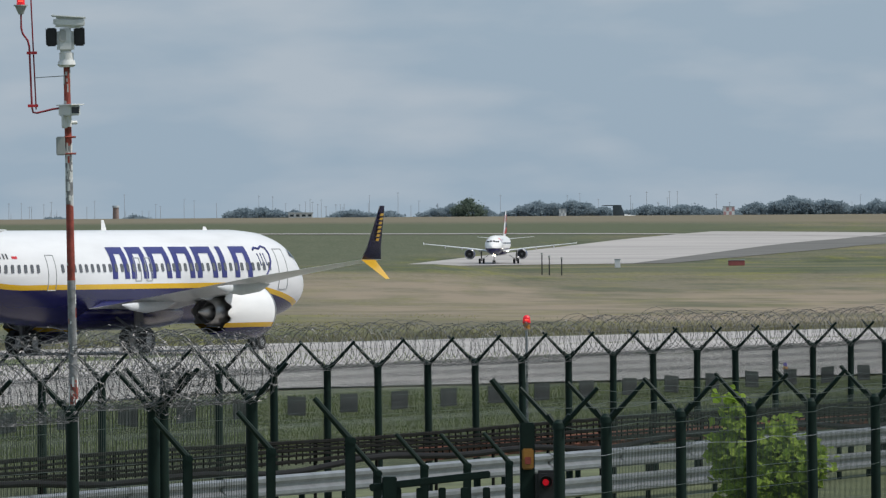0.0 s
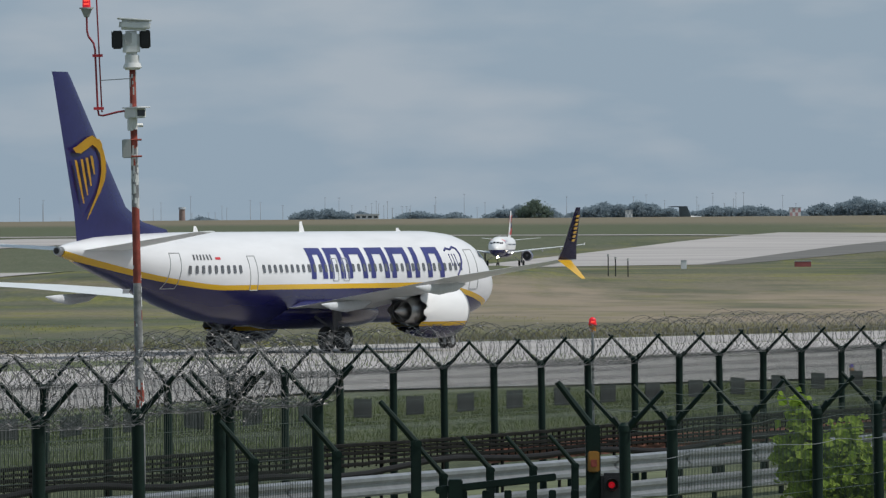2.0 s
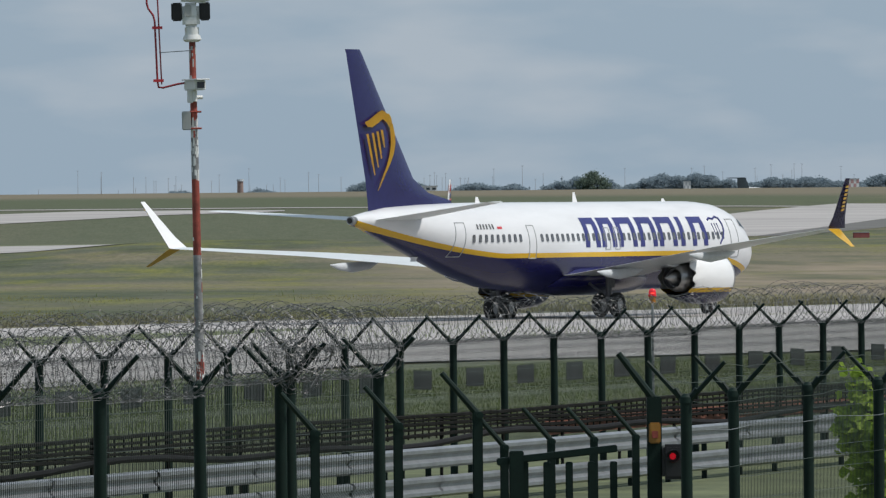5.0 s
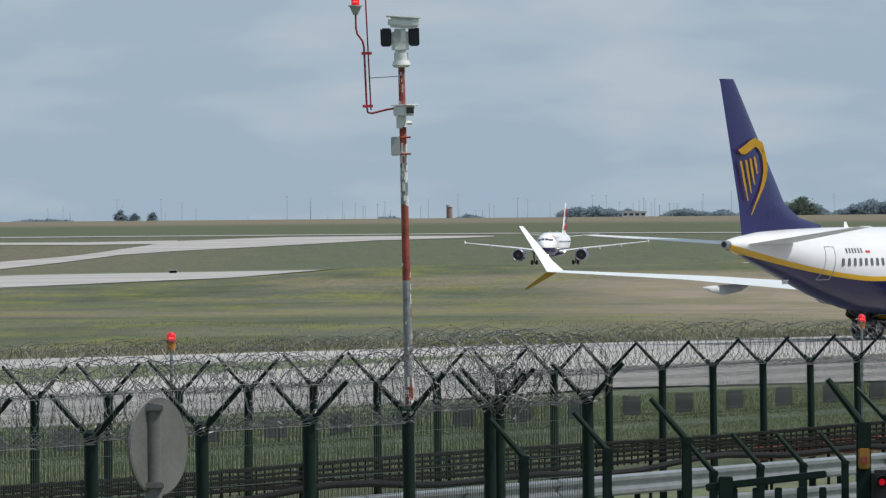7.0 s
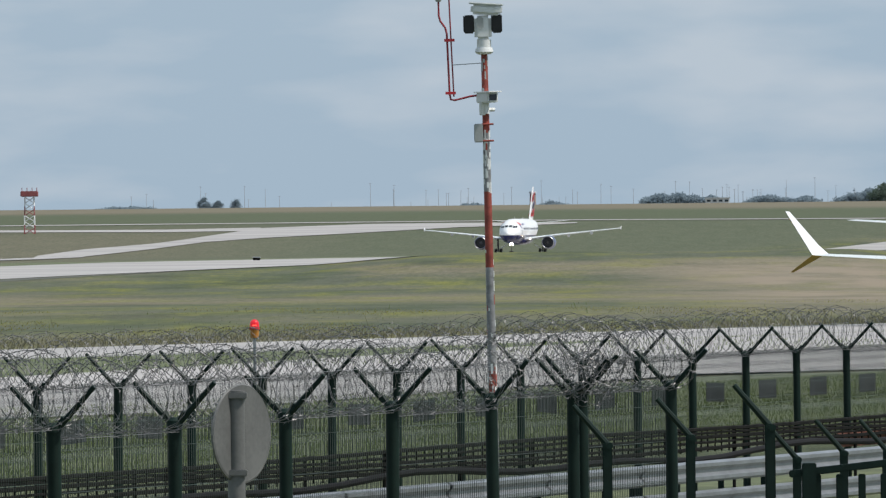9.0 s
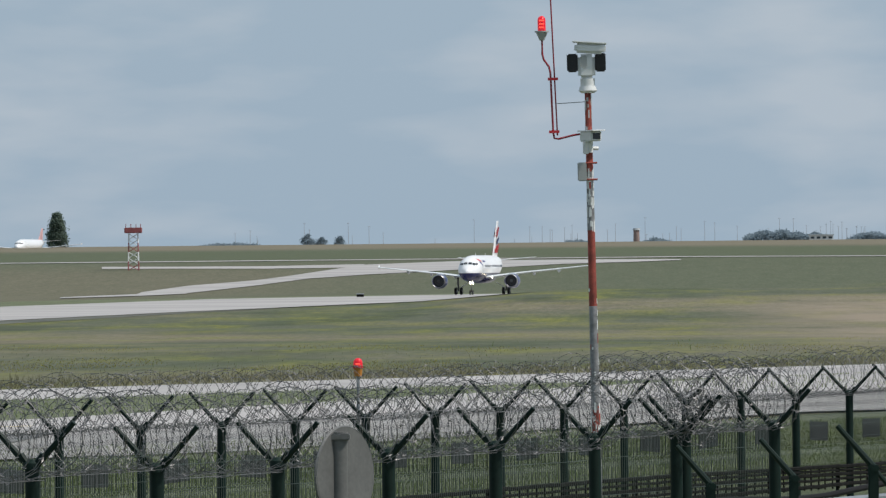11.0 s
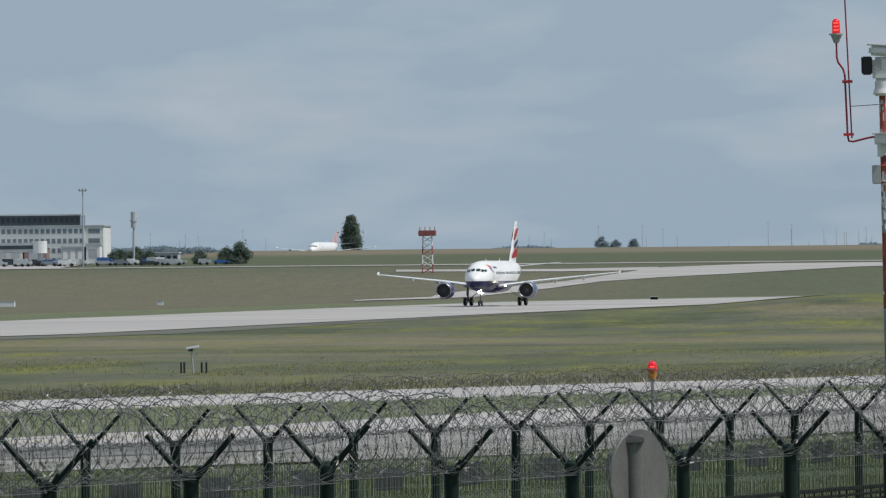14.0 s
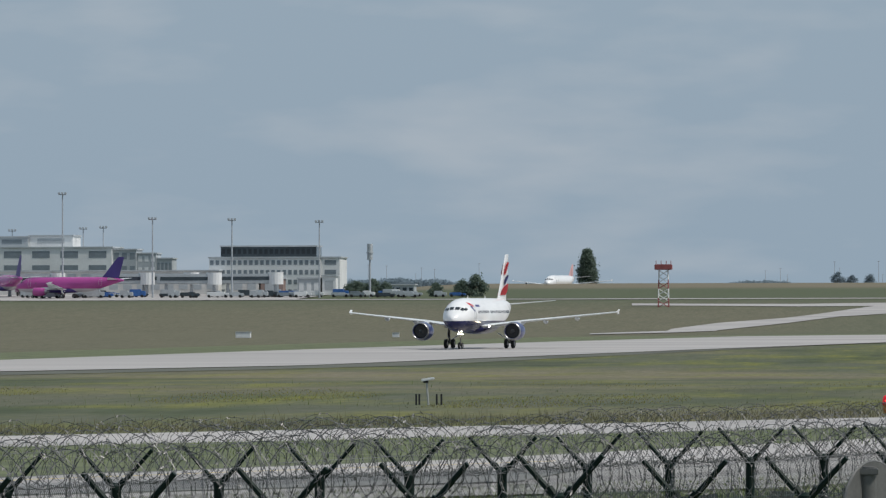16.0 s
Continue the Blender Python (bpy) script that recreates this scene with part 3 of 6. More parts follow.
# ---- security fences ----
def post_mesh(height, r):
    bm = fresh()
    rod(bm, (0, 0, 0), (0, 0, height), r, n=14)
    rod(bm, (0, 0, height - 0.03), (0, 0, height + 0.02), r * 1.18, r * 1.1, 14)
    rod(bm, (0, 0, height + 0.02), (0, 0, height + 0.05), r * 1.1, r * 0.5, 14)
    return bm


def arm_mesh(side, r, drop, rise):
    bm = fresh()
    rod(bm, (0, 0, -0.04), (0, side * drop, rise), r, r * 0.75, 6)
    rod(bm, (0, 0, -0.05), (0, side * 0.10, 0.09), r * 1.25, r * 1.1, 6)
    return bm


def panel_mesh(length, height, wire=0.003, folded=False):
    """A bay of welded wire: upright wires with folded ribs, and cross wires."""
    bm = fresh()
    ribs = [0.30, height * 0.5]
    zs = [0.04]
    for r in ribs:
        zs += [r - 0.06, r, r + 0.06]
    # three stacked folds stiffen the head of the bay, and the upright wires end in short spikes
    ys = [0.0] + [0.0, 0.03, 0.0] * 2
    for k in range(7):
        zs.append(height - 0.42 + 0.07 * k)
        ys.append(0.045 if k % 2 and folded else 0.0)
    zs.append(height + 0.035)
    ys.append(0.0)
    n = int(length / 0.05)
    for i in range(n):
        x = (i + 0.5) * length / n
        tube(bm, [(x, y, z) for y, z in zip(ys, zs)], wire, 3)
    for r in ribs:
        for dz, y in ((-0.06, 0), (0, 0.03), (0.06, 0)):
            rod(bm, (0, y - 0.005, r + dz), (length, y - 0.005, r + dz), 0.003, n=3)
    for k in (1, 3, 5, 6) if folded else (3, 6):
        rod(bm, (0, 0.0, height - 0.42 + 0.07 * k), (length, 0.0, height - 0.42 + 0.07 * k), 0.003, n=3)
    z = 0.04
    while z < height - 0.45:
        rod(bm, (0, -0.005, z), (length, -0.005, z), 0.003, n=3)
        z += 0.2
    return bm


def coil_mesh(length, radius, turns, seed, barbs=1):
    """Concertina razor tape: two crossed springs with clips and short barbs."""
    rng = random.Random(seed)
    bm = fresh()
    for hand, ph in ((1, 0.0), (-1, 1.3)):
        n = turns * 24
        pts = []
        sag = [rng.uniform(-0.13, 0.13) for _ in range(turns + 2)]
        drift = [rng.uniform(-0.09, 0.09) for _ in range(turns + 2)]
        for i in range(n + 1):
            f = i / n
            a = hand * math.tau * turns * f + ph
            k = int(f * turns)
            s = sag[k] + (sag[k + 1] - sag[k]) * (f * turns - k)
            r = radius * (1 + s)
            g = drift[k] + (drift[k + 1] - drift[k]) * (f * turns - k)
            j = 0.006
            pts.append((f * length + g + 0.06 * math.sin(2 * a + 9 * g) + rng.gauss(0, j), r * math.cos(a) + rng.gauss(0, j), r * math.sin(a) * 0.95 + s * 0.5 + rng.gauss(0, j)))
        tube(bm, pts, 0.0032, 3)
        for i in range(0, n, barbs):
            p = Vector(pts[i])
            d = Vector((rng.uniform(-1, 1), rng.uniform(-1, 1), rng.uniform(-1, 1))).normalized() * rng.uniform(0.015, 0.034)
            s = d.orthogonal().normalized() * 0.008
            vs = [bm.verts.new(p - d), bm.verts.new(p + s), bm.verts.new(p + d), bm.verts.new(p - s)]
            bm.faces.new(vs)
    rod(bm, (0, 0, -radius), (length, 0, -radius), 0.003, n=3)
    rod(bm, (0, 0.05, radius * 0.2), (length, -0.05, radius * 0.25), 0.003, n=3)
    return bm


def fence(label, p0, slope, first, last, tops, post_r, coil=True, plates=False, height=1.9, bay=2.5, seed=0, coil_r=0.30, arm=1.0, turns=9, coil_up=0.28, extra=(), nudge={}):
    """A straight security fence: posts with forked arms, welded wire bays, razor coils. slope: x per y of its line."""
    d = Vector((slope, 1)).normalized()
    turn = math.degrees(math.atan2(d.y, d.x))
    f = thing("security_fence", label, "fence", at=(p0[0], p0[1], 0), turn=turn)
    posts, panels = [], []
    made = {}
    for i in range(first, last + 1):
        x = i * bay + nudge.get(i, 0.0)
        top = tops(p0[1] + d.y * x)
        if not made:
            post = part("post", post_mesh(height + 1.0, post_r), "green_post", f, smooth=True)
            arms = [part("arm", arm_mesh(s, post_r * 0.49, 0.46 * arm, 0.43 * arm), "green_post", post) for s in (-1, 1)]
            for a in arms:
                a.location = (0, 0, height + 1.0)
            made["post"], made["arms"] = post, arms
            made["panel"] = part("mesh_panel", panel_mesh(bay, height, 0.0052 if plates else 0.0033, plates), "wire_green", f)
            if coil:
                made["coils"] = [part("razor_coil", coil_mesh(bay, coil_r, turns, seed + k), "razor", f, "tangled galvanised razor wire coil") for k in range(3)]
            if plates:
                made["plate"] = part("sign_plate", box(fresh(), -0.44, 0.44, -0.006, 0.006, -0.15, 0.15, 0.003), "plate", f, "dark grey sign plate seen from the back")
            fresh_bay = True
        else:
            fresh_bay = False
        rng = random.Random(seed * 1000 + i)
        lean = pose(x, 0, top - height - 1.0, rng.gauss(0, 0.35), rng.gauss(0, 0.35), 0)
        if fresh_bay:
            made["post"].matrix_basis = lean
        else:
            p = again(made["post"], f, lean)
            for a in made["arms"]:
                again(a, p)
        if i == last:
            continue
        here = pose(x, post_r + 0.004, top - height + 0.02)
        if fresh_bay:
            made["panel"].matrix_basis = here
        else:
            again(made["panel"], f, here)
        if coil:
            k = rng.randrange(3)
            cm = pose(x, 0.0, top + coil_up + rng.gauss(0, 0.03)) @ Matrix.Rotation(rng.uniform(-0.3, 0.3), 4, "X")
            if fresh_bay:
                for q, o in enumerate(made["coils"]):
                    o.matrix_basis = pose(x + bay * q, 0, top + coil_up)
            elif i > first + 2:
                again(made["coils"][k], f, cm)
        if plates:
            pm = pose(x + bay * 0.56, post_r + 0.07, top - 0.58, rng.gauss(0, 1), rng.gauss(0, 1.5), 0)
            if fresh_bay:
                made["plate"].matrix_basis = pm
            else:
                again(made["plate"], f, pm)
    for x in extra:   # doubled posts at a corner
        p = again(made["post"], f, pose(x, 0, tops(p0[1] + d.y * x) - height - 1.02))
        for a in made["arms"]:
            again(a, p)
    return f


FENCE_FAR = ((2.583, 145.97), 0.3593)
FENCE_NEAR = ((-0.3490, 86.534), 0.3593)
NEAR_TOP = ((60, 71.9, 74.3, 76.8, 79.2, 86.6, 92), (3.40, 3.36, 3.385, 3.295, 3.285, 3.33, 3.362))   # the near fence follows an uneven bank
FENCE_GATE = ((4.36, 81.3), 0.33)
fence("far green security fence with forked posts and razor wire", *FENCE_FAR, -20, 24, lambda y: 2.87, 0.061, plates=True, height=1.75, bay=2.64, seed=1, coil_r=0.355, turns=8, coil_up=0.325, nudge={i: 0.075 * (i + 9) for i in range(-20, -9)})
fence("green security fence in front with forked posts and razor wire", *FENCE_NEAR, -10, 2, lambda y: float(np.interp(y, NEAR_TOP[0], NEAR_TOP[1])), 0.059, height=2.4, bay=2.61, seed=2, coil_r=0.33, arm=0.80, turns=11, coil_up=0.26, extra=(2.30,), nudge={0: 0.14})
fence("green gate-side security fence with forked posts", *FENCE_GATE, 0, 6, lambda y: 3.32, 0.05, coil=False, height=2.4, seed=3, arm=0.75, extra=(-1.6,))


def corner_coil():
    """A bunched upright coil of razor tape at the doubled corner posts."""
    x, y = 100 / FOCAL * 88.4, 88.4
    f = thing("razor_wire_bundle", "bunched galvanised razor wire at the fence corner", "razor wire", at=(x, y, 3.33))
    for k in range(2):
        part("coil", coil_mesh(0.55, 0.17, 4, 90 + k), "razor", f).matrix_basis = pose(-0.1 + 0.14 * k, 0, -0.05, 0, -80 + 30 * k, 50 * k)


corner_coil()


def barbed_strands():
    """Loose shiny wire strands strung along the gate-side fence arms."""
    d = Vector((FENCE_GATE[1], 1)).normalized()
    f = thing("wire_strands", "thin slack shiny wires along the gate-side fence", "wire", at=(FENCE_GATE[0][0], FENCE_GATE[0][1], 0), turn=math.degrees(math.atan2(d.y, d.x)))
    rng = random.Random(12)
    for k, (y, z) in enumerate(((-0.06, 3.28), (-0.06, 3.05), (-0.2, 3.46), (0.2, 3.46), (-0.06, 2.72), (-0.32, 3.6))):
        pts = [(-1.6 + i * 0.4, y + rng.uniform(-0.01, 0.01), z - 0.03 * math.sin((i % 6) / 6 * math.pi) + rng.uniform(-0.008, 0.008)) for i in range(44)]
        part("strand", tube(fresh(), pts, 0.0026, 4), "zinc" if k == 1 else "wire_green", f)


barbed_strands()


def guard_rail():
    """A double galvanised guard rail along the far fence."""
    d = Vector((FENCE_FAR[1], 1)).normalized()
    turn = math.degrees(math.atan2(d.y, d.x))
    off = Vector((d.y, -d.x)) * 3.2
    f = thing("guard_rail", "double galvanised steel guard rail along the fence", "guard rail", at=(FENCE_FAR[0][0] + off.x, FENCE_FAR[0][1] + off.y, 0), turn=turn)
    prof = [(0, -0.155), (0.06, -0.12), (0.06, -0.07), (0.0, -0.02), (0.0, 0.02), (0.06, 0.07), (0.06, 0.12), (0, 0.155),
            (-0.008, 0.155), (0.05, 0.12), (0.05, 0.07), (-0.008, 0.02), (-0.008, -0.02), (0.05, -0.07), (0.05, -0.12), (-0.008, -0.155)]
    length, n = 4.0, 0
    rail = post = None
    for i in range(-9, 15):
        for z in (1.33, 0.90):
            m = pose(i * length + (0.1 if z < 1 else 0), -0.05, z)
            if rail is None:
                rail = part("rail", loft(fresh(), [[(x, -y, zz) for y, zz in prof] for x in (0, length + 0.12)]), "zinc", f)
                rail.matrix_basis = m
            else:
                again(rail, f, m)
        for k in (0, 2.0):
            m = pose(i * length + k, 0.06, 0.3)
            if post is None:
                post = part("post", box(fresh(), -0.03, 0.03, -0.04, 0.04, 0, 1.12, 0.008), "green_post", f)
                post.matrix_basis = m
            else:
                again(post, f, m)


guard_rail()


def woven_screen():
    """Low dark woven screen at the foot of the far fence: stakes with weathered horizontal bands."""
    d = Vector((FENCE_FAR[1], 1)).normalized()
    turn = math.degrees(math.atan2(d.y, d.x))
    off = Vector((d.y, -d.x)) * 0.7
    f = thing("woven_screen", "low dark woven screen at the foot of the fence", "screen", at=(FENCE_FAR[0][0] + off.x, FENCE_FAR[0][1] + off.y, 0), turn=turn)
    rng = random.Random(5)
    stake = None
    for i in range(-136, 161):
        m = pose(i * 0.34 + rng.uniform(-0.04, 0.04), 0, 1.42, 0, rng.gauss(0, 3), 0)
        if stake is None:
            stake = part("stake", rod(fresh(), (0, 0, 0), (0, 0, 0.38), 0.014, 0.012, 6), "dark_weave", f)
            stake.matrix_basis = m
        else:
            again(stake, f, m)
    leg = None
    for i in range(-15, 18):
        m = pose(i * 3.1, 0.03, 0.3)
        if leg is None:
            leg = part("post", rod(fresh(), (0, 0, 0), (0, 0, 1.5), 0.028, n=6), "dark_weave", f)
            leg.matrix_basis = m
        else:
            again(leg, f, m)
    for k in range(5):
        bm = fresh()
        pts = [(x * 0.45, 0.012 * (1 if (x + k) % 2 else -1), 1.48 + k * 0.075 + 0.02 * math.sin(x * 0.11 + k) + rng.uniform(-0.006, 0.006)) for x in range(-104, 124)]
        tube(bm, pts, 0.022 + 0.010 * (k % 2 == 0), 5)
        part("band", bm, "dark_weave", f)
    bm = fresh()
    tube(bm, [(x * 1.5, -0.25, 1.40 + 0.09 * math.sin(x * 0.8) * math.cos(x * 0.31)) for x in range(-31, 37)], 0.05, 8)
    part("hose", bm, "black_rubber", f, "thick black hose", True)
    # upright strip added behind the weave in place of the reddish ground
    part("net", box(fresh(), 6, 34, 0.25, 0.27, 1.30, 1.56), "red_earth", f, "brown-red strip standing in for reddish earth")


woven_screen()


def obstruction_lamp(u, up):
    """A red obstruction lamp on a thin pole at the far fence."""
    y = (FENCE_FAR[0][0] - FENCE_FAR[1] * FENCE_FAR[0][1]) / (u / FOCAL - FENCE_FAR[1]) + 0.4
    f = thing("obstruction_lamp", "lit red obstruction lamp on a thin pole at the fence", "warning lamp", "red lamps along the fence", at=(u / FOCAL * y, y, up))
    part("pole", rod(fresh(), (0, 0, 0.3), (0, 0, 3.28), 0.022, n=8), "zinc", f)
    part("base", rod(fresh(), (0, 0, 3.29), (0, 0, 3.42), 0.05, 0.068, 12), "orange_base", f, "orange lamp base")
    bm = rod(fresh(), (0, 0, 3.42), (0, 0, 3.48), 0.066, 0.064, 14)
    bmesh.ops.create_uvsphere(bm, u_segments=14, v_segments=8, radius=0.064, matrix=Matrix.Translation((0, 0, 3.48)))
    part("lens", bm, "lamp_red", f, "glowing red lens", True)
    part("filament", rod(fresh(), (-0.03, -0.066, 3.46), (0.03, -0.066, 3.46), 0.008, n=6), "lamp_hot", f)
    part("flange", rod(fresh(), (0, 0, 3.405), (0, 0, 3.425), 0.075, n=14), "flag_red", f)


obstruction_lamp(739.8, 0.07)
obstruction_lamp(-482.4, 0.15)


def edge_light(x, y):
    """A low pavement edge light: yellow socket under a small blue-violet lens."""
    f = thing("edge_light", "low yellow edge light with a violet lens beside the apron", "edge light", at=(x, y, ground_z(x, y)))
    part("stem", rod(fresh(), (0, 0, 0), (0, 0, 0.2), 0.03, n=10), "amber", f)
    part("socket", rod(fresh(), (0, 0, 0.2), (0, 0, 0.3), 0.09, 0.07, 12), "orange_base", f, "yellow socket")
    bm = fresh()
    bmesh.ops.create_uvsphere(bm, u_segments=12, v_segments=8, radius=0.07, matrix=Matrix.Translation((0, 0, 0.35)))
    part("lens", bm, "violet_lens", f, "blue-violet glass lens", True)


edge_light(21.7, 299.0)


# ---- camera mast ----
def camera_mast():
    y = 135.0
    k = y / FOCAL
    top = EYE + 312 * k
    f = thing("camera_mast", "red and white weathered steel mast with surveillance cameras", "camera mast", at=(-66 * k, y, 2.0))
    f.matrix_basis = pose(-62 * k, y, 2.6) @ Matrix.Rotation(radians(-0.85), 4, "Y")
    h = top - 2.6
    bands = [(-2.2, -0.1, "mast_grey"), (-0.1, 0.25, "mast_red"), (0.25, 1.75, "mast_grey"), (1.75, 2.85, "mast_red"), (2.85, 3.70, "mast_grey"), (3.70, 4.12, "mast_red"), (4.12, h, "mast_red")]
    for a, b, mat in bands:
        r0, r1 = 0.066 - 0.004 * max(a, 0), 0.066 - 0.004 * max(b, 0)
        part("mast_section", rod(fresh(), (0, 0, a), (0, 0, b), max(r0, 0.046), max(r1, 0.046), 16), mat, f, "peeling red paint" if mat == "mast_red" else "peeling pale grey paint", True)
    rng = random.Random(8)
    flake = None
    for _ in range(90):
        z = rng.choice([rng.uniform(-0.2, 0.3), rng.uniform(2.9, 3.7), rng.uniform(2.9, 3.7), rng.uniform(4.2, h), rng.uniform(0.3, 2.0)])
        r = max(0.066 - 0.004 * z, 0.046)
        a = rng.uniform(math.pi, math.tau)
        mat = "grey_paint" if z < 3.8 else "box_grey"
        if flake is None:
            flake = {m_: part("paint_flake", box(fresh(), -0.014, 0.014, -0.0015, 0.0015, -0.05, 0.05), m_, f) for m_ in ("grey_paint", "box_grey", "mast_red")}
        if 0 < z < 2 and rng.random() < 0.3:
            mat = "mast_red"
        m = Matrix.Translation((r * math.cos(a), r * math.sin(a), z)) @ Matrix.Rotation(a + math.pi / 2, 4, "Z") @ Matrix.Diagonal((rng.uniform(0.5, 1.4), 1, rng.uniform(0.3, 1.6), 1))
        again(flake[mat], f, m)
    for i, m_ in enumerate(flake):
        flake[m_].matrix_basis = Matrix.Translation((0, -0.058, 3.1 + 0.2 * i))
    # pan-tilt head
    head = part("camera_head", rod(fresh(), (0, 0, h - 0.02), (0, 0, h + 0.02), 0.105, 0.15, 20), "grey_paint", f, "pale grey pan and tilt camera head", True)
    bm = rod(fresh(), (0, 0, h + 0.02), (0, 0, h + 0.09), 0.15, 0.13, 20)
    rod(bm, (0, 0, h + 0.09), (0, 0, h + 0.22), 0.115, 0.115, 20)
    part("neck", bm, "grey_paint", head, smooth=True)
    bm = box(fresh(), -0.15, 0.13, -0.12, 0.12, h + 0.22, h + 0.62, 0.05)
    part("body", bm, "grey_paint", head, smooth=True)
    part("slot", box(fresh(), -0.11, 0.0, -0.128, -0.115, h + 0.40, h + 0.60, 0.02), "box_grey", head)
    for x in (-0.235, 0.215):
        bm = box(fresh(), x - 0.085, x + 0.085, -0.09, 0.09, h + 0.33, h + 0.63, 0.02)
        for i in range(5):
            box(bm, x - 0.09 + i * 0.04, x - 0.08 + i * 0.04, -0.1, -0.085, h + 0.37, h + 0.62)
        part("floodlight", bm, "black", head, "black ribbed infrared floodlight")
    droop = Matrix.Translation((0.03, 0, h + 0.72)) @ Matrix.Rotation(radians(5), 4, "Y")
    bm = box(fresh(), -0.23, 0.25, -0.16, 0.14, -0.09, 0.075, 0.04)
    part("housing", bm, "grey_paint", head, smooth=True).matrix_basis = droop
    part("sun_shield", box(fresh(), -0.27, 0.29, -0.19, 0.17, 0.075, 0.105, 0.012), "grey_paint", head, "white sun shield").matrix_basis = droop
    part("window_hood", box(fresh(), 0.14, 0.275, -0.175, 0.155, -0.055, 0.07, 0.02), "grey_paint", head).matrix_basis = droop
    head.matrix_basis = Matrix.Translation((0, 0, h)) @ Matrix.Diagonal((0.90, 0.9, 0.88, 1)) @ Matrix.Translation((0, 0, -h))
    # fixed camera on its bracket
    cz = h - 0.72
    cctv_turn = Matrix.Translation((0.02, -0.1, 0)) @ Matrix.Rotation(radians(27), 4, "Z") @ Matrix.Translation((-0.02, 0.1, 0))
    cam2 = part("cctv_camera", box(fresh(), -0.07, 0.10, -0.26, 0.12, cz, cz + 0.15, 0.015, Matrix.Translation((0.0, -0.05, 0)) ), "grey_paint", f, "white box surveillance camera")
    cam2.matrix_basis = cctv_turn
    part("hood", box(fresh(), -0.09, 0.12, -0.40, 0.10, cz + 0.145, cz + 0.165, 0.005), "white_paint", cam2)
    part("glass", box(fresh(), -0.045, 0.075, -0.316, -0.31, cz + 0.03, cz + 0.12), "lens", cam2)
    bm = rod(fresh(), (0.02, -0.1, cz - 0.16), (0.02, -0.1, cz + 0.02), 0.035, n=10)
    box(bm, -0.08, 0.0, -0.1, -0.04, cz - 0.18, cz + 0.02, 0.01)
    rod(bm, (0.02, -0.1, cz - 0.1), (0.14, -0.1, cz - 0.1), 0.028, n=8)
    part("bracket", bm, "grey_paint", cam2, smooth=True)
    part("junction_box", box(fresh(), -0.175, -0.045, -0.12, 0.04, h - 1.29, h - 1.02, 0.012), "box_grey", f, "grey steel junction box")
    for z in (h - 1.03, h - 1.30 + 0.03):
        part("clamp", rod(fresh(), (-0.06, -0.05, z), (0.11, -0.05, z), 0.014, n=8), "mast_red", f)
    # side pipes with the lamp
    bm = tube(fresh(), [(-0.645, 0, h + 0.77), (-0.645, 0, h + 0.56), (-0.625, 0, h + 0.48), (-0.555, 0, h + 0.38), (-0.535, 0, h + 0.29), (-0.515, 0, h - 0.58), (-0.50, 0, h - 0.66), (-0.44, 0, h - 0.67), (-0.22, 0, h - 0.62), (-0.05, 0, h - 0.60)], 0.015, 8)
    part("lamp_pipe", bm, "red_pipe", f, "bent dark red pipe", True)
    bm = rod(fresh(), (-0.535, 0.03, h + 2.4), (-0.455, 0.03, h - 0.62), 0.011, n=8)
    part("aerial", bm, "red_pipe", f, "thin dark red aerial rod")
    for z in (h + 0.20, h - 0.565):
        part("clamp", box(fresh(), -0.575, -0.425, -0.03, 0.05, z - 0.02, z + 0.02), "flag_red", f)
    part("stay", rod(fresh(), (-0.47, 0, h - 0.16), (0, 0, h - 0.14), 0.006, n=6), "zinc", f)
    lamp = part("warning_lamp", rod(fresh(), (-0.645, 0, h + 0.76), (-0.645, 0, h + 0.88), 0.035, 0.085, 16), "box_grey", f, "grey lamp socket", True)
    part("flange", rod(fresh(), (-0.645, 0, h + 0.88), (-0.645, 0, h + 0.90), 0.105, n=18), "box_grey", lamp)
    bm = rod(fresh(), (-0.645, 0, h + 0.90), (-0.645, 0, h + 1.06), 0.060, 0.058, 16)
    bmesh.ops.create_uvsphere(bm, u_segments=16, v_segments=8, radius=0.058, matrix=Matrix.Translation((-0.645, 0, h + 1.06)))
    part("lens", bm, "lamp_red", lamp, "glowing red ribbed lens", True)
    for z in (0.95, 1.0, 1.05):
        part("filament", rod(fresh(), (-0.68, -0.06, h + z), (-0.61, -0.06, h + z), 0.010, n=6), "lamp_hot", lamp)


camera_mast()


# ---- roadside sign, gate and sapling near the fence ----
def road_sign():
    f = thing("road_sign", "round grey traffic sign seen from the back", "road sign", at=(-506 / FOCAL * 58 - 0.005, 58, 0.555))
    turn = Matrix.Rotation(radians(56), 4, "Z")
    bm = fresh()
    rod(bm, (0, -0.010, 3.09), (0, 0.010, 3.09), 0.30, n=48)
    part("disc", bm, "sign_back", f, "dull grey aluminium disc").matrix_basis = turn
    bm = fresh()
    for r in (0.30,):
        for i in range(48):
            a, b = math.tau * i / 48, math.tau * (i + 1) / 48
            rod(bm, (r * math.cos(a), 0, 3.09 + r * math.sin(a)), (r * math.cos(b), 0, 3.09 + r * math.sin(b)), 0.012, n=5)
    part("rim", bm, "sign_back", f).matrix_basis = turn
    part("post", rod(fresh(), (0, -0.05, -0.1), (0, -0.05, 3.36), 0.056, n=14), "sign_back", f, smooth=True).matrix_basis = Matrix.Translation((-0.03, -0.012, 0))
    for z in (2.85, 3.33):
        part("clamp", box(fresh(), -0.10, 0.04, -0.13, 0.0, z - 0.02, z + 0.02, 0.006), "sign_back", f)


road_sign()


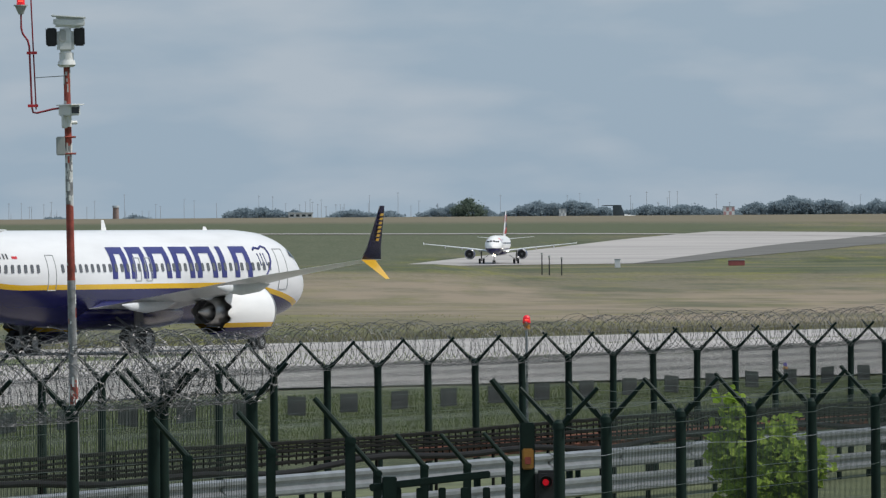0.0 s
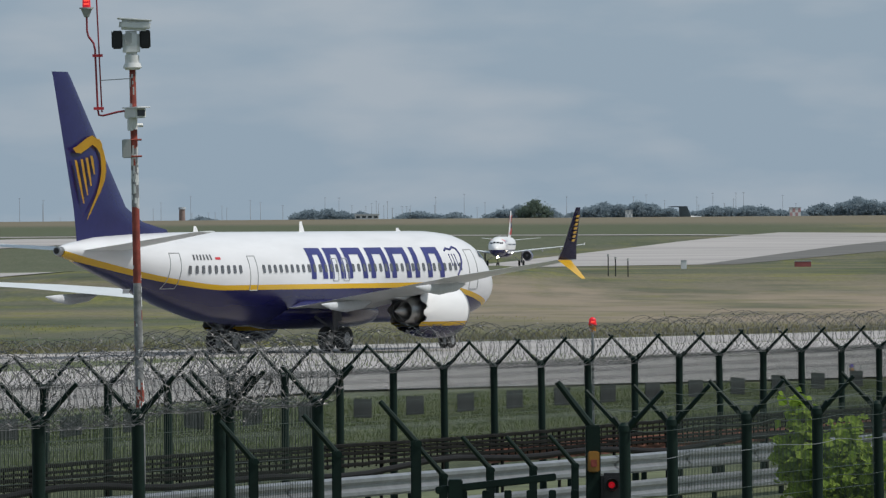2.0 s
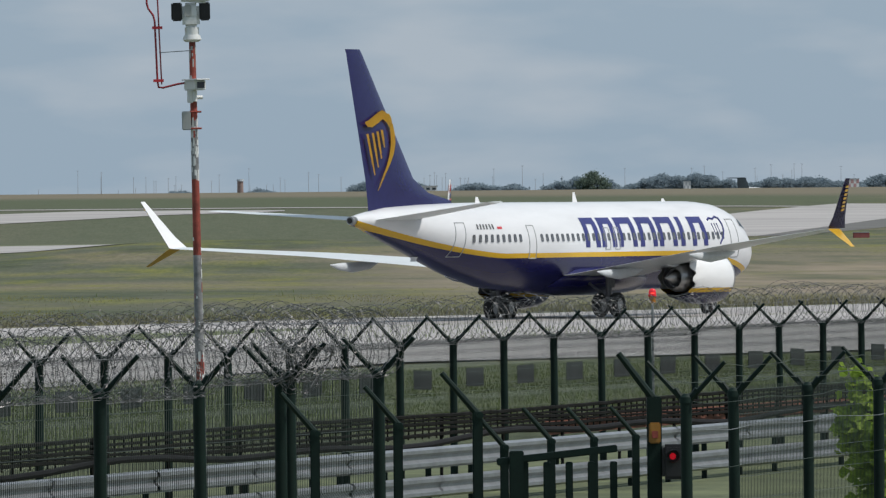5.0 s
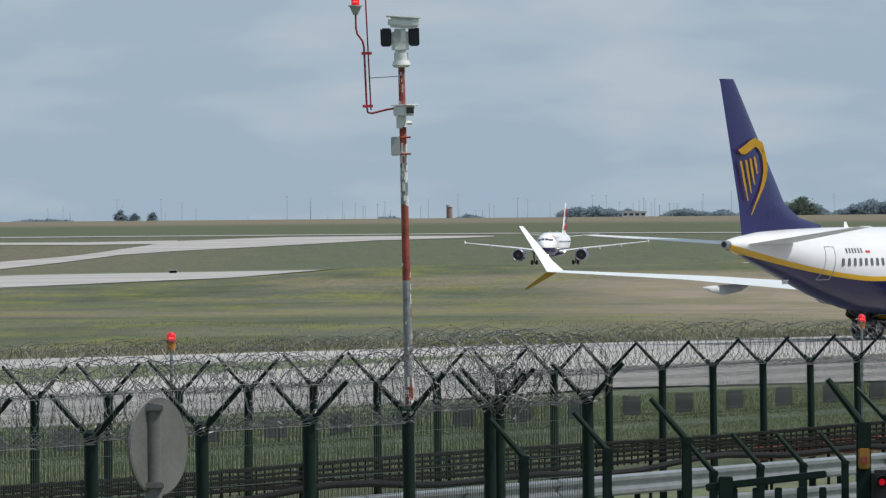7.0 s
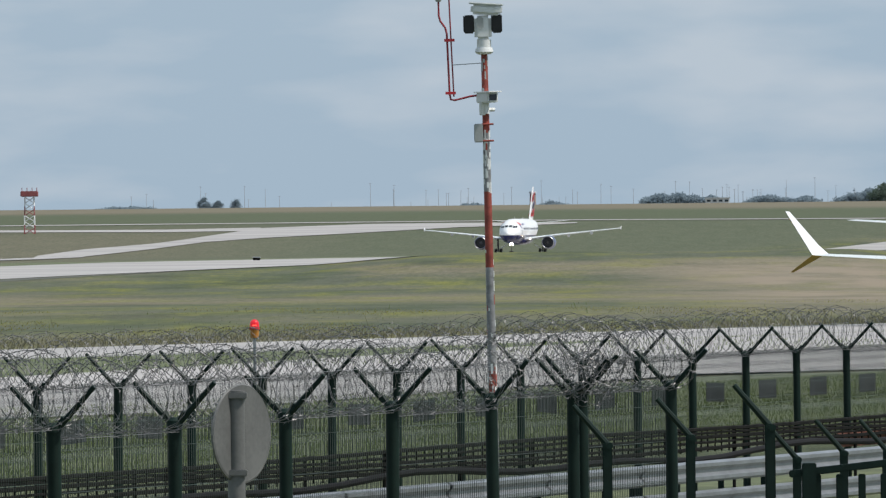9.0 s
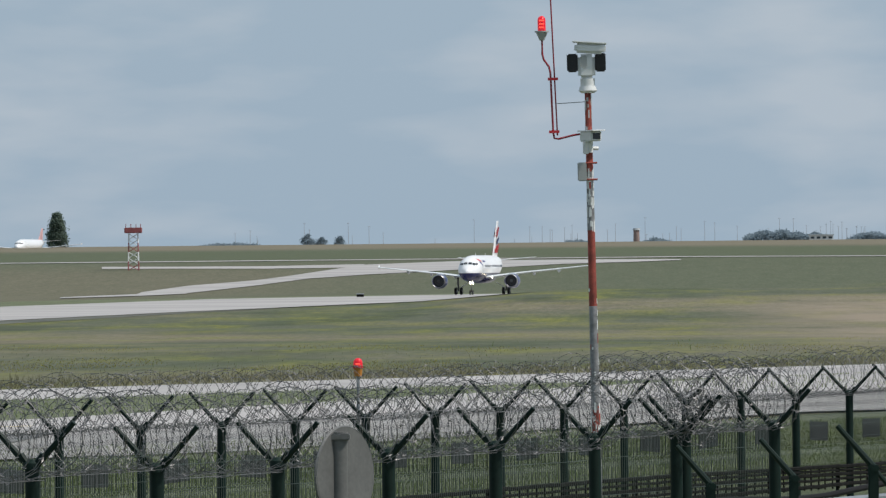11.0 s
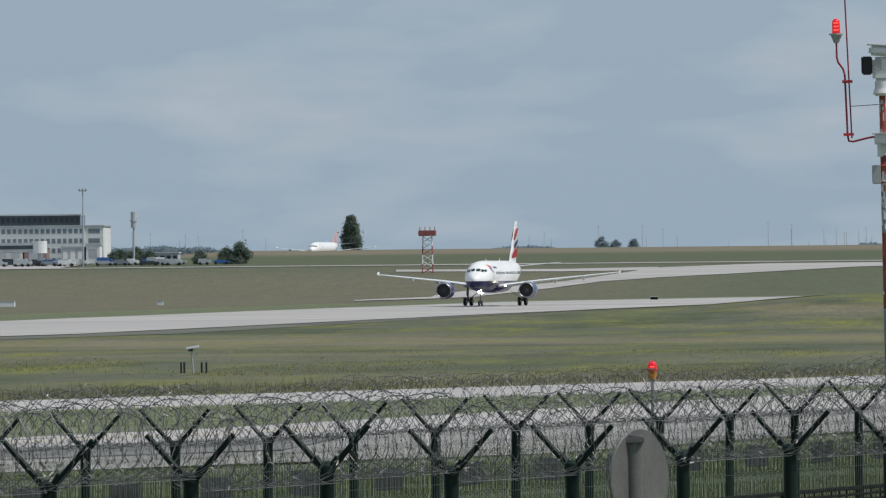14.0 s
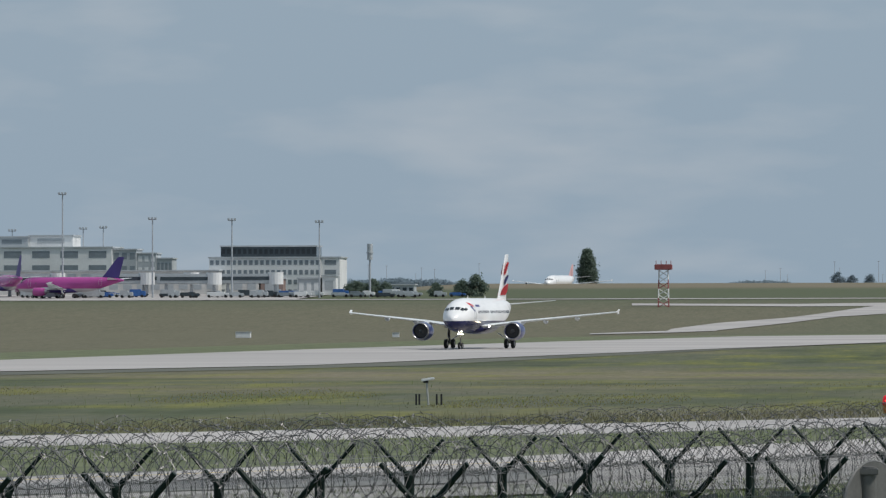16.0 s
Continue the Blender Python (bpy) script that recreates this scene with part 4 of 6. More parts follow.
def leaning_arm_fence():
    """Short posts with single tilted arms beside the gate."""
    f = thing("barrier_fence", "low green fence with single tilted arms beside the gate", "fence", at=(0, 0, 0))
    first = None
    for u, v, y in ((140, -379, 80), (287, -367, 82), (428, -349, 76), (475, -408, 92), (558, -398, 96), (634, -396, 101), (708, -392, 106)):
        x, z = u / FOCAL * y, EYE + v / FOCAL * y
        if first is None:
            bm = box(fresh(), -0.042, 0.042, -0.042, 0.042, -2.2, 0, 0.01)
            first = part("post", bm, "green_post", f)
            arm = part("arm", rod(fresh(), (0.02, 0, -0.04), (-0.29, 0.0, 0.32), 0.030, 0.022, 8), "green_post", first)
            part("cap", rod(fresh(), (0.02, -0.06, -0.03), (0.02, 0.06, -0.03), 0.03, n=10), "green_post", first)
            first.location = (x, y, z)
        else:
            p = again(first, f, pose(x, y, z))
            for c in first.children:
                again(c, p)


leaning_arm_fence()


def sliding_gate():
    """Green gate beam with a signal post, amber beacon and red light."""
    y = 90.0
    k = y / FOCAL
    f = thing("sliding_gate", "dark green sliding gate with a heavy top beam", "gate", at=(500 * k, y, 0.5))
    zt = EYE - 430 * k - 0.5
    L = 215 * k
    bm = box(fresh(), 0, L, -0.05, 0.05, zt - 0.07, zt, 0.01, Matrix.Rotation(radians(-6), 4, "Y"))
    part("beam", bm, "green_post", f)
    bar = None
    for i in range(6):
        x = 0.06 + i * (L - 0.1) / 5
        m = pose(x, 0, 0)
        if bar is None:
            bar = part("bar", box(fresh(), -0.035, 0.035, -0.035, 0.035, 0.1, zt - 0.05, 0.008), "green_post", f)
            bar.matrix_basis = m
        else:
            again(bar, f, m)
    part("end_post", box(fresh(), -0.09, 0.05, -0.08, 0.08, 0, zt + 0.06, 0.01), "green_post", f)
    s = thing("signal_post", "dark green post with amber beacon and lit red signal", "signal", at=(741 * k, y, 0.5))
    z0 = EYE - 325 * k - 0.5
    part("post", box(fresh(), -0.07, 0.07, -0.07, 0.07, 0, z0, 0.012), "green_post", s)
    part("arm", rod(fresh(), (0, 0, z0 - 0.03), (-0.34, 0, z0 + 0.42), 0.04, 0.03, 8), "green_post", s)
    bm = box(fresh(), -0.055, 0.055, -0.15, -0.07, z0 - 0.45, z0 - 0.25, 0.012)
    part("beacon", bm, "amber", s, "amber beacon box")
    part("beacon_lens", box(fresh(), -0.03, 0.03, -0.16, -0.148, z0 - 0.40, z0 - 0.33, 0.004), "mast_red", s)
    bm = box(fresh(), 0.07, 0.36, -0.16, 0.0, z0 - 0.80, z0 - 0.46, 0.03)
    head = part("signal_head", bm, "black", s, "black signal housing")
    part("hood", rod(fresh(), (0.17, -0.28, z0 - 0.57), (0.17, -0.15, z0 - 0.57), 0.06, n=16, cap=False), "black", head)
    bm = fresh()
    bmesh.ops.create_uvsphere(bm, u_segments=14, v_segments=8, radius=0.032, matrix=Matrix.Translation((0.17, -0.16, z0 - 0.575)))
    part("lens", bm, "lamp_red", head, "lit red signal lens", True)
    rng = random.Random(4)
    for i, u in enumerate((540, 585, 640)):
        part("cable", rod(fresh(), (-0.9 - i * 0.3, 0.3, 0.1), (-0.85 - i * 0.3, 0.3, 0.9 + 0.1 * i), 0.02, n=6), "black_rubber", s)


sliding_gate()


def sapling():
    """A young broad-leaved tree between the fence and the guard rail."""
    y = 95.0
    k = y / FOCAL
    f = thing("sapling", "young fresh green leafy tree behind the fence", "tree", at=(1165 * k, y, 0.44))
    rng = random.Random(11)
    bm = fresh()
    tube(bm, [(0, 0, -0.1), (0.03, 0, 0.7), (-0.05, 0.02, 1.5), (-0.2, 0, 2.2), (-0.33, 0, 2.78)], 0.022, 8)
    part("trunk", bm, "bark", f, smooth=True)
    ends = []
    bm = fresh()
    for _ in range(46):
        z = rng.uniform(0.5, 2.0)
        a = rng.uniform(0, math.tau)
        L = rng.uniform(0.22, 0.52)
        b = Vector((-0.04 * z + 0.05, 0, z))
        e = b + Vector((math.cos(a) * L, math.sin(a) * L * 0.8, rng.uniform(0.1, 0.38)))
        tube(bm, [b, b.lerp(e, 0.5) + Vector((0, 0, 0.03)), e], 0.008, 5)
        ends.append((b, e))
    for x0, z0, x1, z1, times in ((-0.2, 2.1, -0.36, 2.80, 3), (-0.25, 1.9, -0.5, 2.35, 3), (0.1, 1.8, 0.17, 2.52, 4), (0.25, 1.5, 0.5, 2.2, 4), (-0.05, 1.8, -0.12, 2.4, 2)):
        b, e = Vector((x0, 0, z0)), Vector((x1, 0.03, z1))
        tube(bm, [b, e], 0.009, 5)
        ends += [(b, e)] * times
    part("limbs", bm, "bark", f)
    vs, fs = [], []
    shape = [(0, -1, 0), (0.55, -0.75, 0.12), (0.95, -0.1, 0.2), (0.45, 0.35, 0.1), (0.2, 1.15, -0.15), (-0.4, 0.4, 0.12), (-0.95, -0.05, 0.2), (-0.5, -0.75, 0.1)]
    for b, e in ends:
        for _ in range(66):
            p = b.lerp(e, rng.uniform(0.3, 1.05)) + Vector((rng.gauss(0, 0.075), rng.gauss(0, 0.075), rng.gauss(0, 0.075)))
            s = rng.uniform(0.032, 0.066)
            q = Matrix.Rotation(rng.gauss(0.15, 0.5), 3, "Z") @ Matrix.Rotation(rng.gauss(0.75, 0.45), 3, "X") @ Matrix.Rotation(rng.uniform(0, math.tau), 3, "Z")
            i = len(vs)
            vs += [p + q @ Vector(c) * s for c in shape]
            fs += [(i, i + 1, i + 2, i + 3), (i, i + 3, i + 4), (i, i + 4, i + 5), (i, i + 5, i + 6, i + 7)]
    me = bpy.data.meshes.new("crown")
    me.from_pydata(vs, [], fs)
    me.materials.append(M["sapling_leaf"])
    o = new("crown", me)
    o.parent = f


sapling()


# ---- airliners ----
class Shape:
    """Body lines of an airliner: stations aft of the nose, with top, bottom and half width."""

    def __init__(self, rows):
        self.x = [r[0] for r in rows]
        self.t = [r[1] for r in rows]
        self.b = [r[2] for r in rows]
        self.w = [r[3] for r in rows]

    def at(self, x):
        return (float(np.interp(x, self.x, self.t)), float(np.interp(x, self.x, self.b)), float(np.interp(x, self.x, self.w)))

    def smooth_at(self, x):
        return [sum(self.at(x + d)[i] * k for d, k in ((-0.35, 0.25), (0, 0.5), (0.35, 0.25))) if 1.2 < x < self.x[-1] - 1 else self.at(x)[i] for i in range(3)]

    def side(self, x, z, sign, off=0.0):
        t, b, w = self.smooth_at(x)
        c, h = (t + b) / 2, (t - b) / 2
        k = max(0.0, 1 - ((z - c) / h) ** 2)
        return Vector((-x, sign * (w * math.sqrt(k) + off), z))


def body_mesh(shape, n=44):
    n0 = shape.x[0]
    xs = [n0, n0 + 0.05, n0 + 0.15, n0 + 0.3, n0 + 0.5, n0 + 0.75, n0 + 1.0, n0 + 1.3, n0 + 1.6, n0 + 2, 2.9, 3.3, 3.8, 4.5, 5.5, 6.5]
    x = 8.0
    while x < shape.x[-1]:
        xs.append(x)
        x += 1.0
    xs.append(shape.x[-1])
    rings = []
    for x in xs:
        t, b, w = shape.smooth_at(x)
        c, h = (t + b) / 2, (t - b) / 2
        rings.append([(-x, w * math.cos(math.tau * k / n), c + h * math.sin(math.tau * k / n)) for k in range(n)])
    return loft(fresh(), rings)


def foil(le, te, thick, n=9):
    """Points of an aerofoil between leading and trailing edge points, thick in metres, thickened along up."""
    le, te = Vector(le[:3]), Vector(te[:3])
    up = Vector((0, 0, 1))
    pts = []
    for i in range(n):
        f = i / (n - 1)
        yt = thick * 2.6 * (0.2969 * math.sqrt(f) - 0.126 * f - 0.3516 * f * f + 0.2843 * f ** 3 - 0.1015 * f ** 4) / 1.0
        pts.append((le.lerp(te, f), yt))
    top = [p + up * y * 1.15 for p, y in pts]
    bot = [p - up * y * 0.85 for p, y in reversed(pts[1:-1])]
    return top + bot


def foil_side(le, te, thick, n=9):
    le, te = Vector(le), Vector(te)
    pts = [(le.lerp(te, i / (n - 1)), thick * (0.4 * math.sqrt(i / (n - 1)) * (1 - (i / (n - 1))) * 2.6)) for i in range(n)]
    return [p + Vector((0, y, 0)) for p, y in pts] + [p - Vector((0, y, 0)) for p, y in reversed(pts[1:-1])]


def surface_patch(shape, outline, sign, off=0.012, cut=0.3):
    """A thin marking lying on the body's side: outline is a row of (x aft, z) columns as (x, z_low, z_high)."""
    bm = fresh()
    cols = []
    for x, lo, hi in outline:
        cols.append([bm.verts.new(shape.side(x, lo + (hi - lo) * k / 6, sign, off)) for k in range(7)])
    for a, b in zip(cols, cols[1:]):
        for k in range(6):
            bm.faces.new((a[k], a[k + 1], b[k + 1], b[k]))
    return bm


def stroke(shape, x0, z0, x1, z1, width, sign, off=0.012, n=7):
    """A slanted painted stroke on the body's side."""
    bm = fresh()
    cols = []
    for k in range(n):
        f = k / (n - 1)
        x, z = x0 + (x1 - x0) * f, z0 + (z1 - z0) * f
        cols.append([bm.verts.new(shape.side(x - width / 2, z, sign, off)), bm.verts.new(shape.side(x + width / 2, z, sign, off))])
    for a, b in zip(cols, cols[1:]):
        bm.faces.new((a[0], a[1], b[1], b[0]))
    return bm


def wheel(parent, x, y, r, w, hub="metal_grey"):
    bm = fresh()
    prof = [(r * 0.55, -w / 2), (r * 0.9, -w / 2), (r, -w * 0.3), (r, w * 0.3), (r * 0.9, w / 2), (r * 0.55, w / 2)]
    n = 24
    rings = [[(a * math.cos(math.tau * k / n), b, a * math.sin(math.tau * k / n)) for k in range(n)] for a, b in prof]
    loft(bm, rings, close=False)
    t = part("wheel", bm, "tyre", parent, "black rubber tyre", True)
    t.location = (x, y, r)
    bm = rod(fresh(), (0, -w * 0.42, 0), (0, w * 0.42, 0), r * 0.56, n=18)
    part("rim", bm, hub, t, "grey metal rim")
    return t


def airliner(name, label, s, group=""):
    f = thing(name, label, "aeroplane", group)
    sh = Shape(s["body"])
    part("fuselage", body_mesh(sh), s["body_mat"], f, s.get("body_label", ""), True)
    # wings
    for sg in (-1, 1):
        w = s["wing"]
        rings = []
        for y, le, te, z, th in w:
            rings.append(foil((-le, sg * y, z), (-te, sg * y, z - 0.012 * (te - le)), th))
        wing = part("wing", loft(fresh(), rings), s.get("wing_mat", "wing_grey"), f, smooth=True)
        y, le, te, z, th = w[-1]
        if s.get("split_tip"):
            a = foil_side((-le, sg * y, z), (-te, sg * y, z), 0.10)
            b = foil_side((-(le + 0.55), sg * (y + 0.30), z + 0.5), (-(te + 0.05), sg * (y + 0.30), z + 0.5), 0.07)
            c = foil_side((-(te + 0.10), sg * (y + 1.2), z + 2.22), (-(te + 0.50), sg * (y + 1.2), z + 2.22), 0.04)
            wl = part("winglet", loft(fresh(), [a, b, c]), "white_paint", wing, "white inside of the winglet", True)
            out = [[Vector(p) + Vector((0, sg * 0.02, 0)) for p in (r[:9] if sg > 0 else [r[0]] + r[:8:-1] + [r[8]])] for r in (a, b, c)]
            bm = fresh()
            vs = [[bm.verts.new(p) for p in r] for r in out]
            for q, r in zip(vs, vs[1:]):
                for k in range(8):
                    bm.faces.new((q[k], q[k + 1], r[k + 1], r[k]))
            bmesh.ops.solidify(bm, geom=bm.faces[:], thickness=0.02)
            part("winglet_skin", bm, "navy", wl, "navy outer face of the winglet")
            for i in range(7):
                p = Vector(b[3]).lerp(Vector(c[3]), 0.18 + i * 0.1)
                part("marking", box(fresh(), -0.13, 0.13, -0.006, 0.006, -0.055, 0.055), "gold", wl).matrix_basis = Matrix.Translation(p + Vector((-0.1, sg * 0.12, 0))) @ Matrix.Rotation(sg * -0.48, 4, "X")
            a2 = foil_side((-(le + 0.5), sg * y, z - 0.02), (-te, sg * y, z - 0.02), 0.08)
            d2 = foil_side((-(te - 0.20), sg * (y + 1.22), z - 0.85), (-(te + 0.16), sg * (y + 1.22), z - 0.85), 0.03)
            part("lower_winglet", loft(fresh(), [a2, d2]), "gold", wing, "golden yellow lower winglet", True)
        elif s.get("tip_fence"):
            bm = loft(fresh(), [foil_side((-(le + 0.9), sg * y, z - 0.22), (-(te + 0.3), sg * y, z - 0.22), 0.03),
                                foil_side((-le, sg * y, z), (-te, sg * y, z), 0.06),
                                foil_side((-(le + 1.0), sg * (y + 0.05), z + 0.35), (-(te + 0.5), sg * (y + 0.05), z + 0.35), 0.03)])
            part("wingtip_fence", bm, "white_paint", wing)
        for fy in s["flaps"]:
            le_, te_ = float(np.interp(fy, [r[0] for r in w], [r[1] for r in w])), float(np.interp(fy, [r[0] for r in w], [r[2] for r in w]))
            zz = float(np.interp(fy, [r[0] for r in w], [r[3] for r in w]))
            bm = fresh()
            n, fk = 10, s.get("fairing_size", 1.0)
            rings = [[(-(te_ + dx * s.get("fairing_length", 1.0)), sg * fy + r * fk * 0.6 * math.cos(math.tau * k / n), zz - dz * fk + r * fk * math.sin(math.tau * k / n)) for k in range(n)]
                     for dx, r, dz in ((-2.2, 0.03, 0.18), (-1.6, 0.17, 0.28), (-0.5, 0.22, 0.36), (0.4, 0.14, 0.32), (0.95, 0.02, 0.25))]
            part("flap_fairing", loft(bm, rings), "wing_grey", wing, smooth=True)
        # tailplane
        rings = [foil((-le, sg * y, z), (-te, sg * y, z), th) for y, le, te, z, th in s["tail"]]
        part("tailplane", loft(fresh(), rings), s.get("wing_mat", "wing_grey"), f, smooth=True)
        # engine
        ex0, ex1, ey, ez, er = s["engine"]
        bm = fresh()
        n = 40
        L = ex1 - ex0
        prof = [(0.35, 0.80), (0.08, 0.84), (0.0, 0.90), (0.05, 0.965), (0.3, 1.03), (0.9, 1.07), (0.5 * L, 1.07), (0.8 * L, 0.98), (L, 0.84)]
        rings = [[(-(ex0 + dx), sg * ey + er * q * math.cos(math.tau * k / n), ez + er * q * math.sin(math.tau * k / n)) for k in range(n)] for dx, q in prof]
        if s.get("chevrons"):
            rings.append([(-(ex0 + L + (0.28 if k % 4 < 2 else 0.0)), sg * ey + er * 0.80 * math.cos(math.tau * k / n), ez + er * 0.80 * math.sin(math.tau * k / n)) for k in range(n)])
        loft(bm, rings, close=False)
        nac = part("engine", bm, s["engine_mat"], f, s.get("engine_label", ""), True)
        part("intake_lip", loft(fresh(), [[(-(ex0 + dx), sg * ey + er * q * math.cos(math.tau * k / n), ez + er * q * math.sin(math.tau * k / n)) for k in range(n)]
                                          for dx, q in ((0.14, 0.84), (0.02, 0.86), (-0.03, 0.91), (0.03, 0.972), (0.22, 1.025))], close=False), s.get("lip_mat", "metal_grey"), nac, "bare metal intake lip", True)
        part("fan", rod(fresh(), (-(ex0 + 0.5), sg * ey, ez), (-(ex0 + 0.62), sg * ey, ez), er * 0.86, n=32), "black", nac)
        bm = fresh()
        bmesh.ops.create_cone(bm, segments=20, radius1=er * 0.27, radius2=0.02, depth=0.4, matrix=Matrix.Translation((-(ex0 + 0.35), sg * ey, ez)) @ Matrix.Rotation(math.pi / 2, 4, "Y"))
        part("spinner", bm, "metal_grey", nac, smooth=True)
        bm = fresh()
        loft(bm, [[(-(ex0 + L + dx), sg * ey + er * q * math.cos(math.tau * k / 24), ez + er * q * math.sin(math.tau * k / 24)) for k in range(24)]
                  for dx, q in ((-0.9, 0.60), (0.0, 0.58), (0.55, 0.46), (0.6, 0.42), (0.2, 0.40))], close=True)
        part("core_cowl", bm, "metal_grey", nac, "bare metal core cowl", True)
        bm = fresh()
        bmesh.ops.create_cone(bm, segments=20, radius1=er * 0.33, radius2=0.03, depth=1.1, matrix=Matrix.Translation((-(ex0 + L + 0.8), sg * ey, ez)) @ Matrix.Rotation(-math.pi / 2, 4, "Y"))
        part("exhaust_plug", bm, "metal_grey", nac, smooth=True)
        zw = float(np.interp(ey, [r[0] for r in w], [r[3] for r in w]))
        lw = float(np.interp(ey, [r[0] for r in w], [r[1] for r in w]))
        bm = fresh()
        loft(bm, [[(-(ex0 + 1.0), sg * ey - 0.1, ez + er * 1.0), (-(ex0 + 1.0), sg * ey + 0.1, ez + er * 1.0), (-(ex1 + 0.3), sg * ey + 0.18, ez + er * 0.4), (-(ex1 + 0.3), sg * ey - 0.18, ez + er * 0.4)],
                  [(-(lw - 0.6), sg * ey - 0.1, zw + 0.1), (-(lw - 0.6), sg * ey + 0.1, zw + 0.1), (-(lw + 3.2), sg * ey + 0.18, zw - 0.1), (-(lw + 3.2), sg * ey - 0.18, zw - 0.1)]])
        part("pylon", bm, "wing_grey", nac)
        # main gear
        gx, gy, gr = s["gear"]
        leg = part("main_gear", rod(fresh(), (-gx, sg * gy, gr), (-gx - 0.1, sg * (gy + 0.1), s.get("leg_top", 2.3)), 0.12, 0.15, 10), "gear_steel", f, smooth=True)
        bm = rod(fresh(), (-gx, sg * gy, 0.9), (-gx, sg * (gy - 1.5), 1.9), 0.06, n=8)
        box(bm, -gx - 0.22, -gx + 0.22, sg * (gy + 0.2) - 0.02, sg * (gy + 0.2) + 0.02, 1.35, 2.1)
        part("gear_door", bm, s.get("door_mat", "metal_grey"), leg)
        for d in (-0.43, 0.43):
            wheel(leg, -gx, sg * gy + d, gr, 0.40)
    # belly fairing between the wings
    fx0, fx1, fz = s["fairing"]
    bm = fresh()
    n = 20
    loft(bm, [[(-x, wd * math.cos(math.tau * k / n), zc + ht * math.sin(math.tau * k / n)) for k in range(n)]
              for x, wd, zc, ht in ((fx0, 0.9, fz + 0.7, 0.55), (fx0 + 1.5, 1.7, fz + 0.75, 0.72), (fx0 + 4, 2.05, fz + 0.8, 0.82), (fx1 - 2, 1.95, fz + 0.8, 0.8), (fx1, 0.8, fz + 0.75, 0.5))])
    part("belly_fairing", bm, s["fairing_mat"], f, smooth=True)
    ngx, ngr = s["nose_gear"]
    leg = part("nose_gear", rod(fresh(), (-ngx, 0, ngr), (-ngx, 0, s.get("leg_top", 2.3) - 0.7), 0.07, 0.09, 10), "gear_steel", f, smooth=True)
    for d in (-0.2, 0.2):
        wheel(leg, -ngx, d, ngr, 0.2)
    # fin
    fin = s["fin"]
    rings = [foil_side((-le, 0, z), (-te, 0, z), th) for z, le, te, th in fin]
    finob = part("fin", loft(fresh(), rings), s["fin_mat"], f, s.get("fin_label", ""), True)
    # windows and doors
    sgs = s["sides"]
    z0, z1 = s["window_z"]
    wbm, pane = None, None
    for sg in sgs:
        for a, b in s["windows"]:
            x = a
            while x < b:
                p = sh.side(x, (z0 + z1) / 2, sg, 0.008)
                tilt = math.asin(max(-1, min(1, ((z0 + z1) / 2 - (sum(sh.at(x)[:2]) / 2)) / 2.0)))
                m = Matrix.Translation(p) @ Matrix.Rotation(sg * tilt, 4, "X")
                if pane is None:
                    bm = fresh()
                    pts = [(0.12 * max(-1, min(1, 1.35 * math.cos(math.tau * k / 12))), -0.004 * 0, (z1 - z0) / 2 * max(-1, min(1, 1.25 * math.sin(math.tau * k / 12)))) for k in range(12)]
                    top = [bm.verts.new((q[0], 0.008, q[2])) for q in pts]
                    bot = [bm.verts.new((q[0], -0.008, q[2])) for q in pts]
                    bm.faces.new(top)
                    bm.faces.new(bot[::-1])
                    for k in range(12):
                        bm.faces.new((top[k], bot[k], bot[(k + 1) % 12], top[(k + 1) % 12]))
                    pane = part("cabin_window", bm, "window", f)
                    pane.matrix_basis = m
                else:
                    again(pane, f, m)
                x += 0.508
        for dx, dw, dz0, dz1 in s["doors"]:
            bm = fresh()
            steps = [(dx - dw / 2, dz0), (dx + dw / 2, dz0), (dx + dw / 2, dz1), (dx - dw / 2, dz1), (dx - dw / 2, dz0)]
            for (xa, za), (xb, zb) in zip(steps, steps[1:]):
                for k in range(6):
                    p = sh.side(xa + (xb - xa) * k / 6, za + (zb - za) * k / 6, sg, 0.008)
                    q = sh.side(xa + (xb - xa) * (k + 1) / 6, za + (zb - za) * (k + 1) / 6, sg, 0.008)
                    rod(bm, p, q, 0.022, n=4)
            part("door_outline", bm, "seam", f, "fine grey door outline")
    # cockpit panes
    for sg in (-1, 1):
        for i, (xa, xb, la, ha, lb, hb) in enumerate(s["cockpit"]):
            bm = fresh()
            cols = []
            for k in range(6):
                phi = radians(la + (ha - la) * k / 5)
                col = []
                for q in range(5):
                    x = xa + (xb - xa) * q / 4 + (lb + (hb - lb) * k / 5)
                    t_, b_, w_ = sh.smooth_at(x)
                    col.append(bm.verts.new((-x + 0.01, sg * (w_ * math.cos(phi) + 0.012), (t_ + b_) / 2 + (t_ - b_) / 2 * math.sin(phi) + 0.012)))
                cols.append(col)
            for p, q in zip(cols, cols[1:]):
                for k in range(4):
                    bm.faces.new((p[k], p[k + 1], q[k + 1], q[k]))
            part("cockpit_window", bm, "cockpit", f, "dark cockpit pane")
    # aerials
    for x, h in s["aerials"]:
        t = sh.at(x)[0]
        part("aerial", loft(fresh(), [foil_side((-x, 0, t - 0.05), (-x - 0.5, 0, t - 0.05), 0.03), foil_side((-x - 0.25, 0, t + h), (-x - 0.45, 0, t + h), 0.02)]), "white_paint", f)
    return f, sh, finob


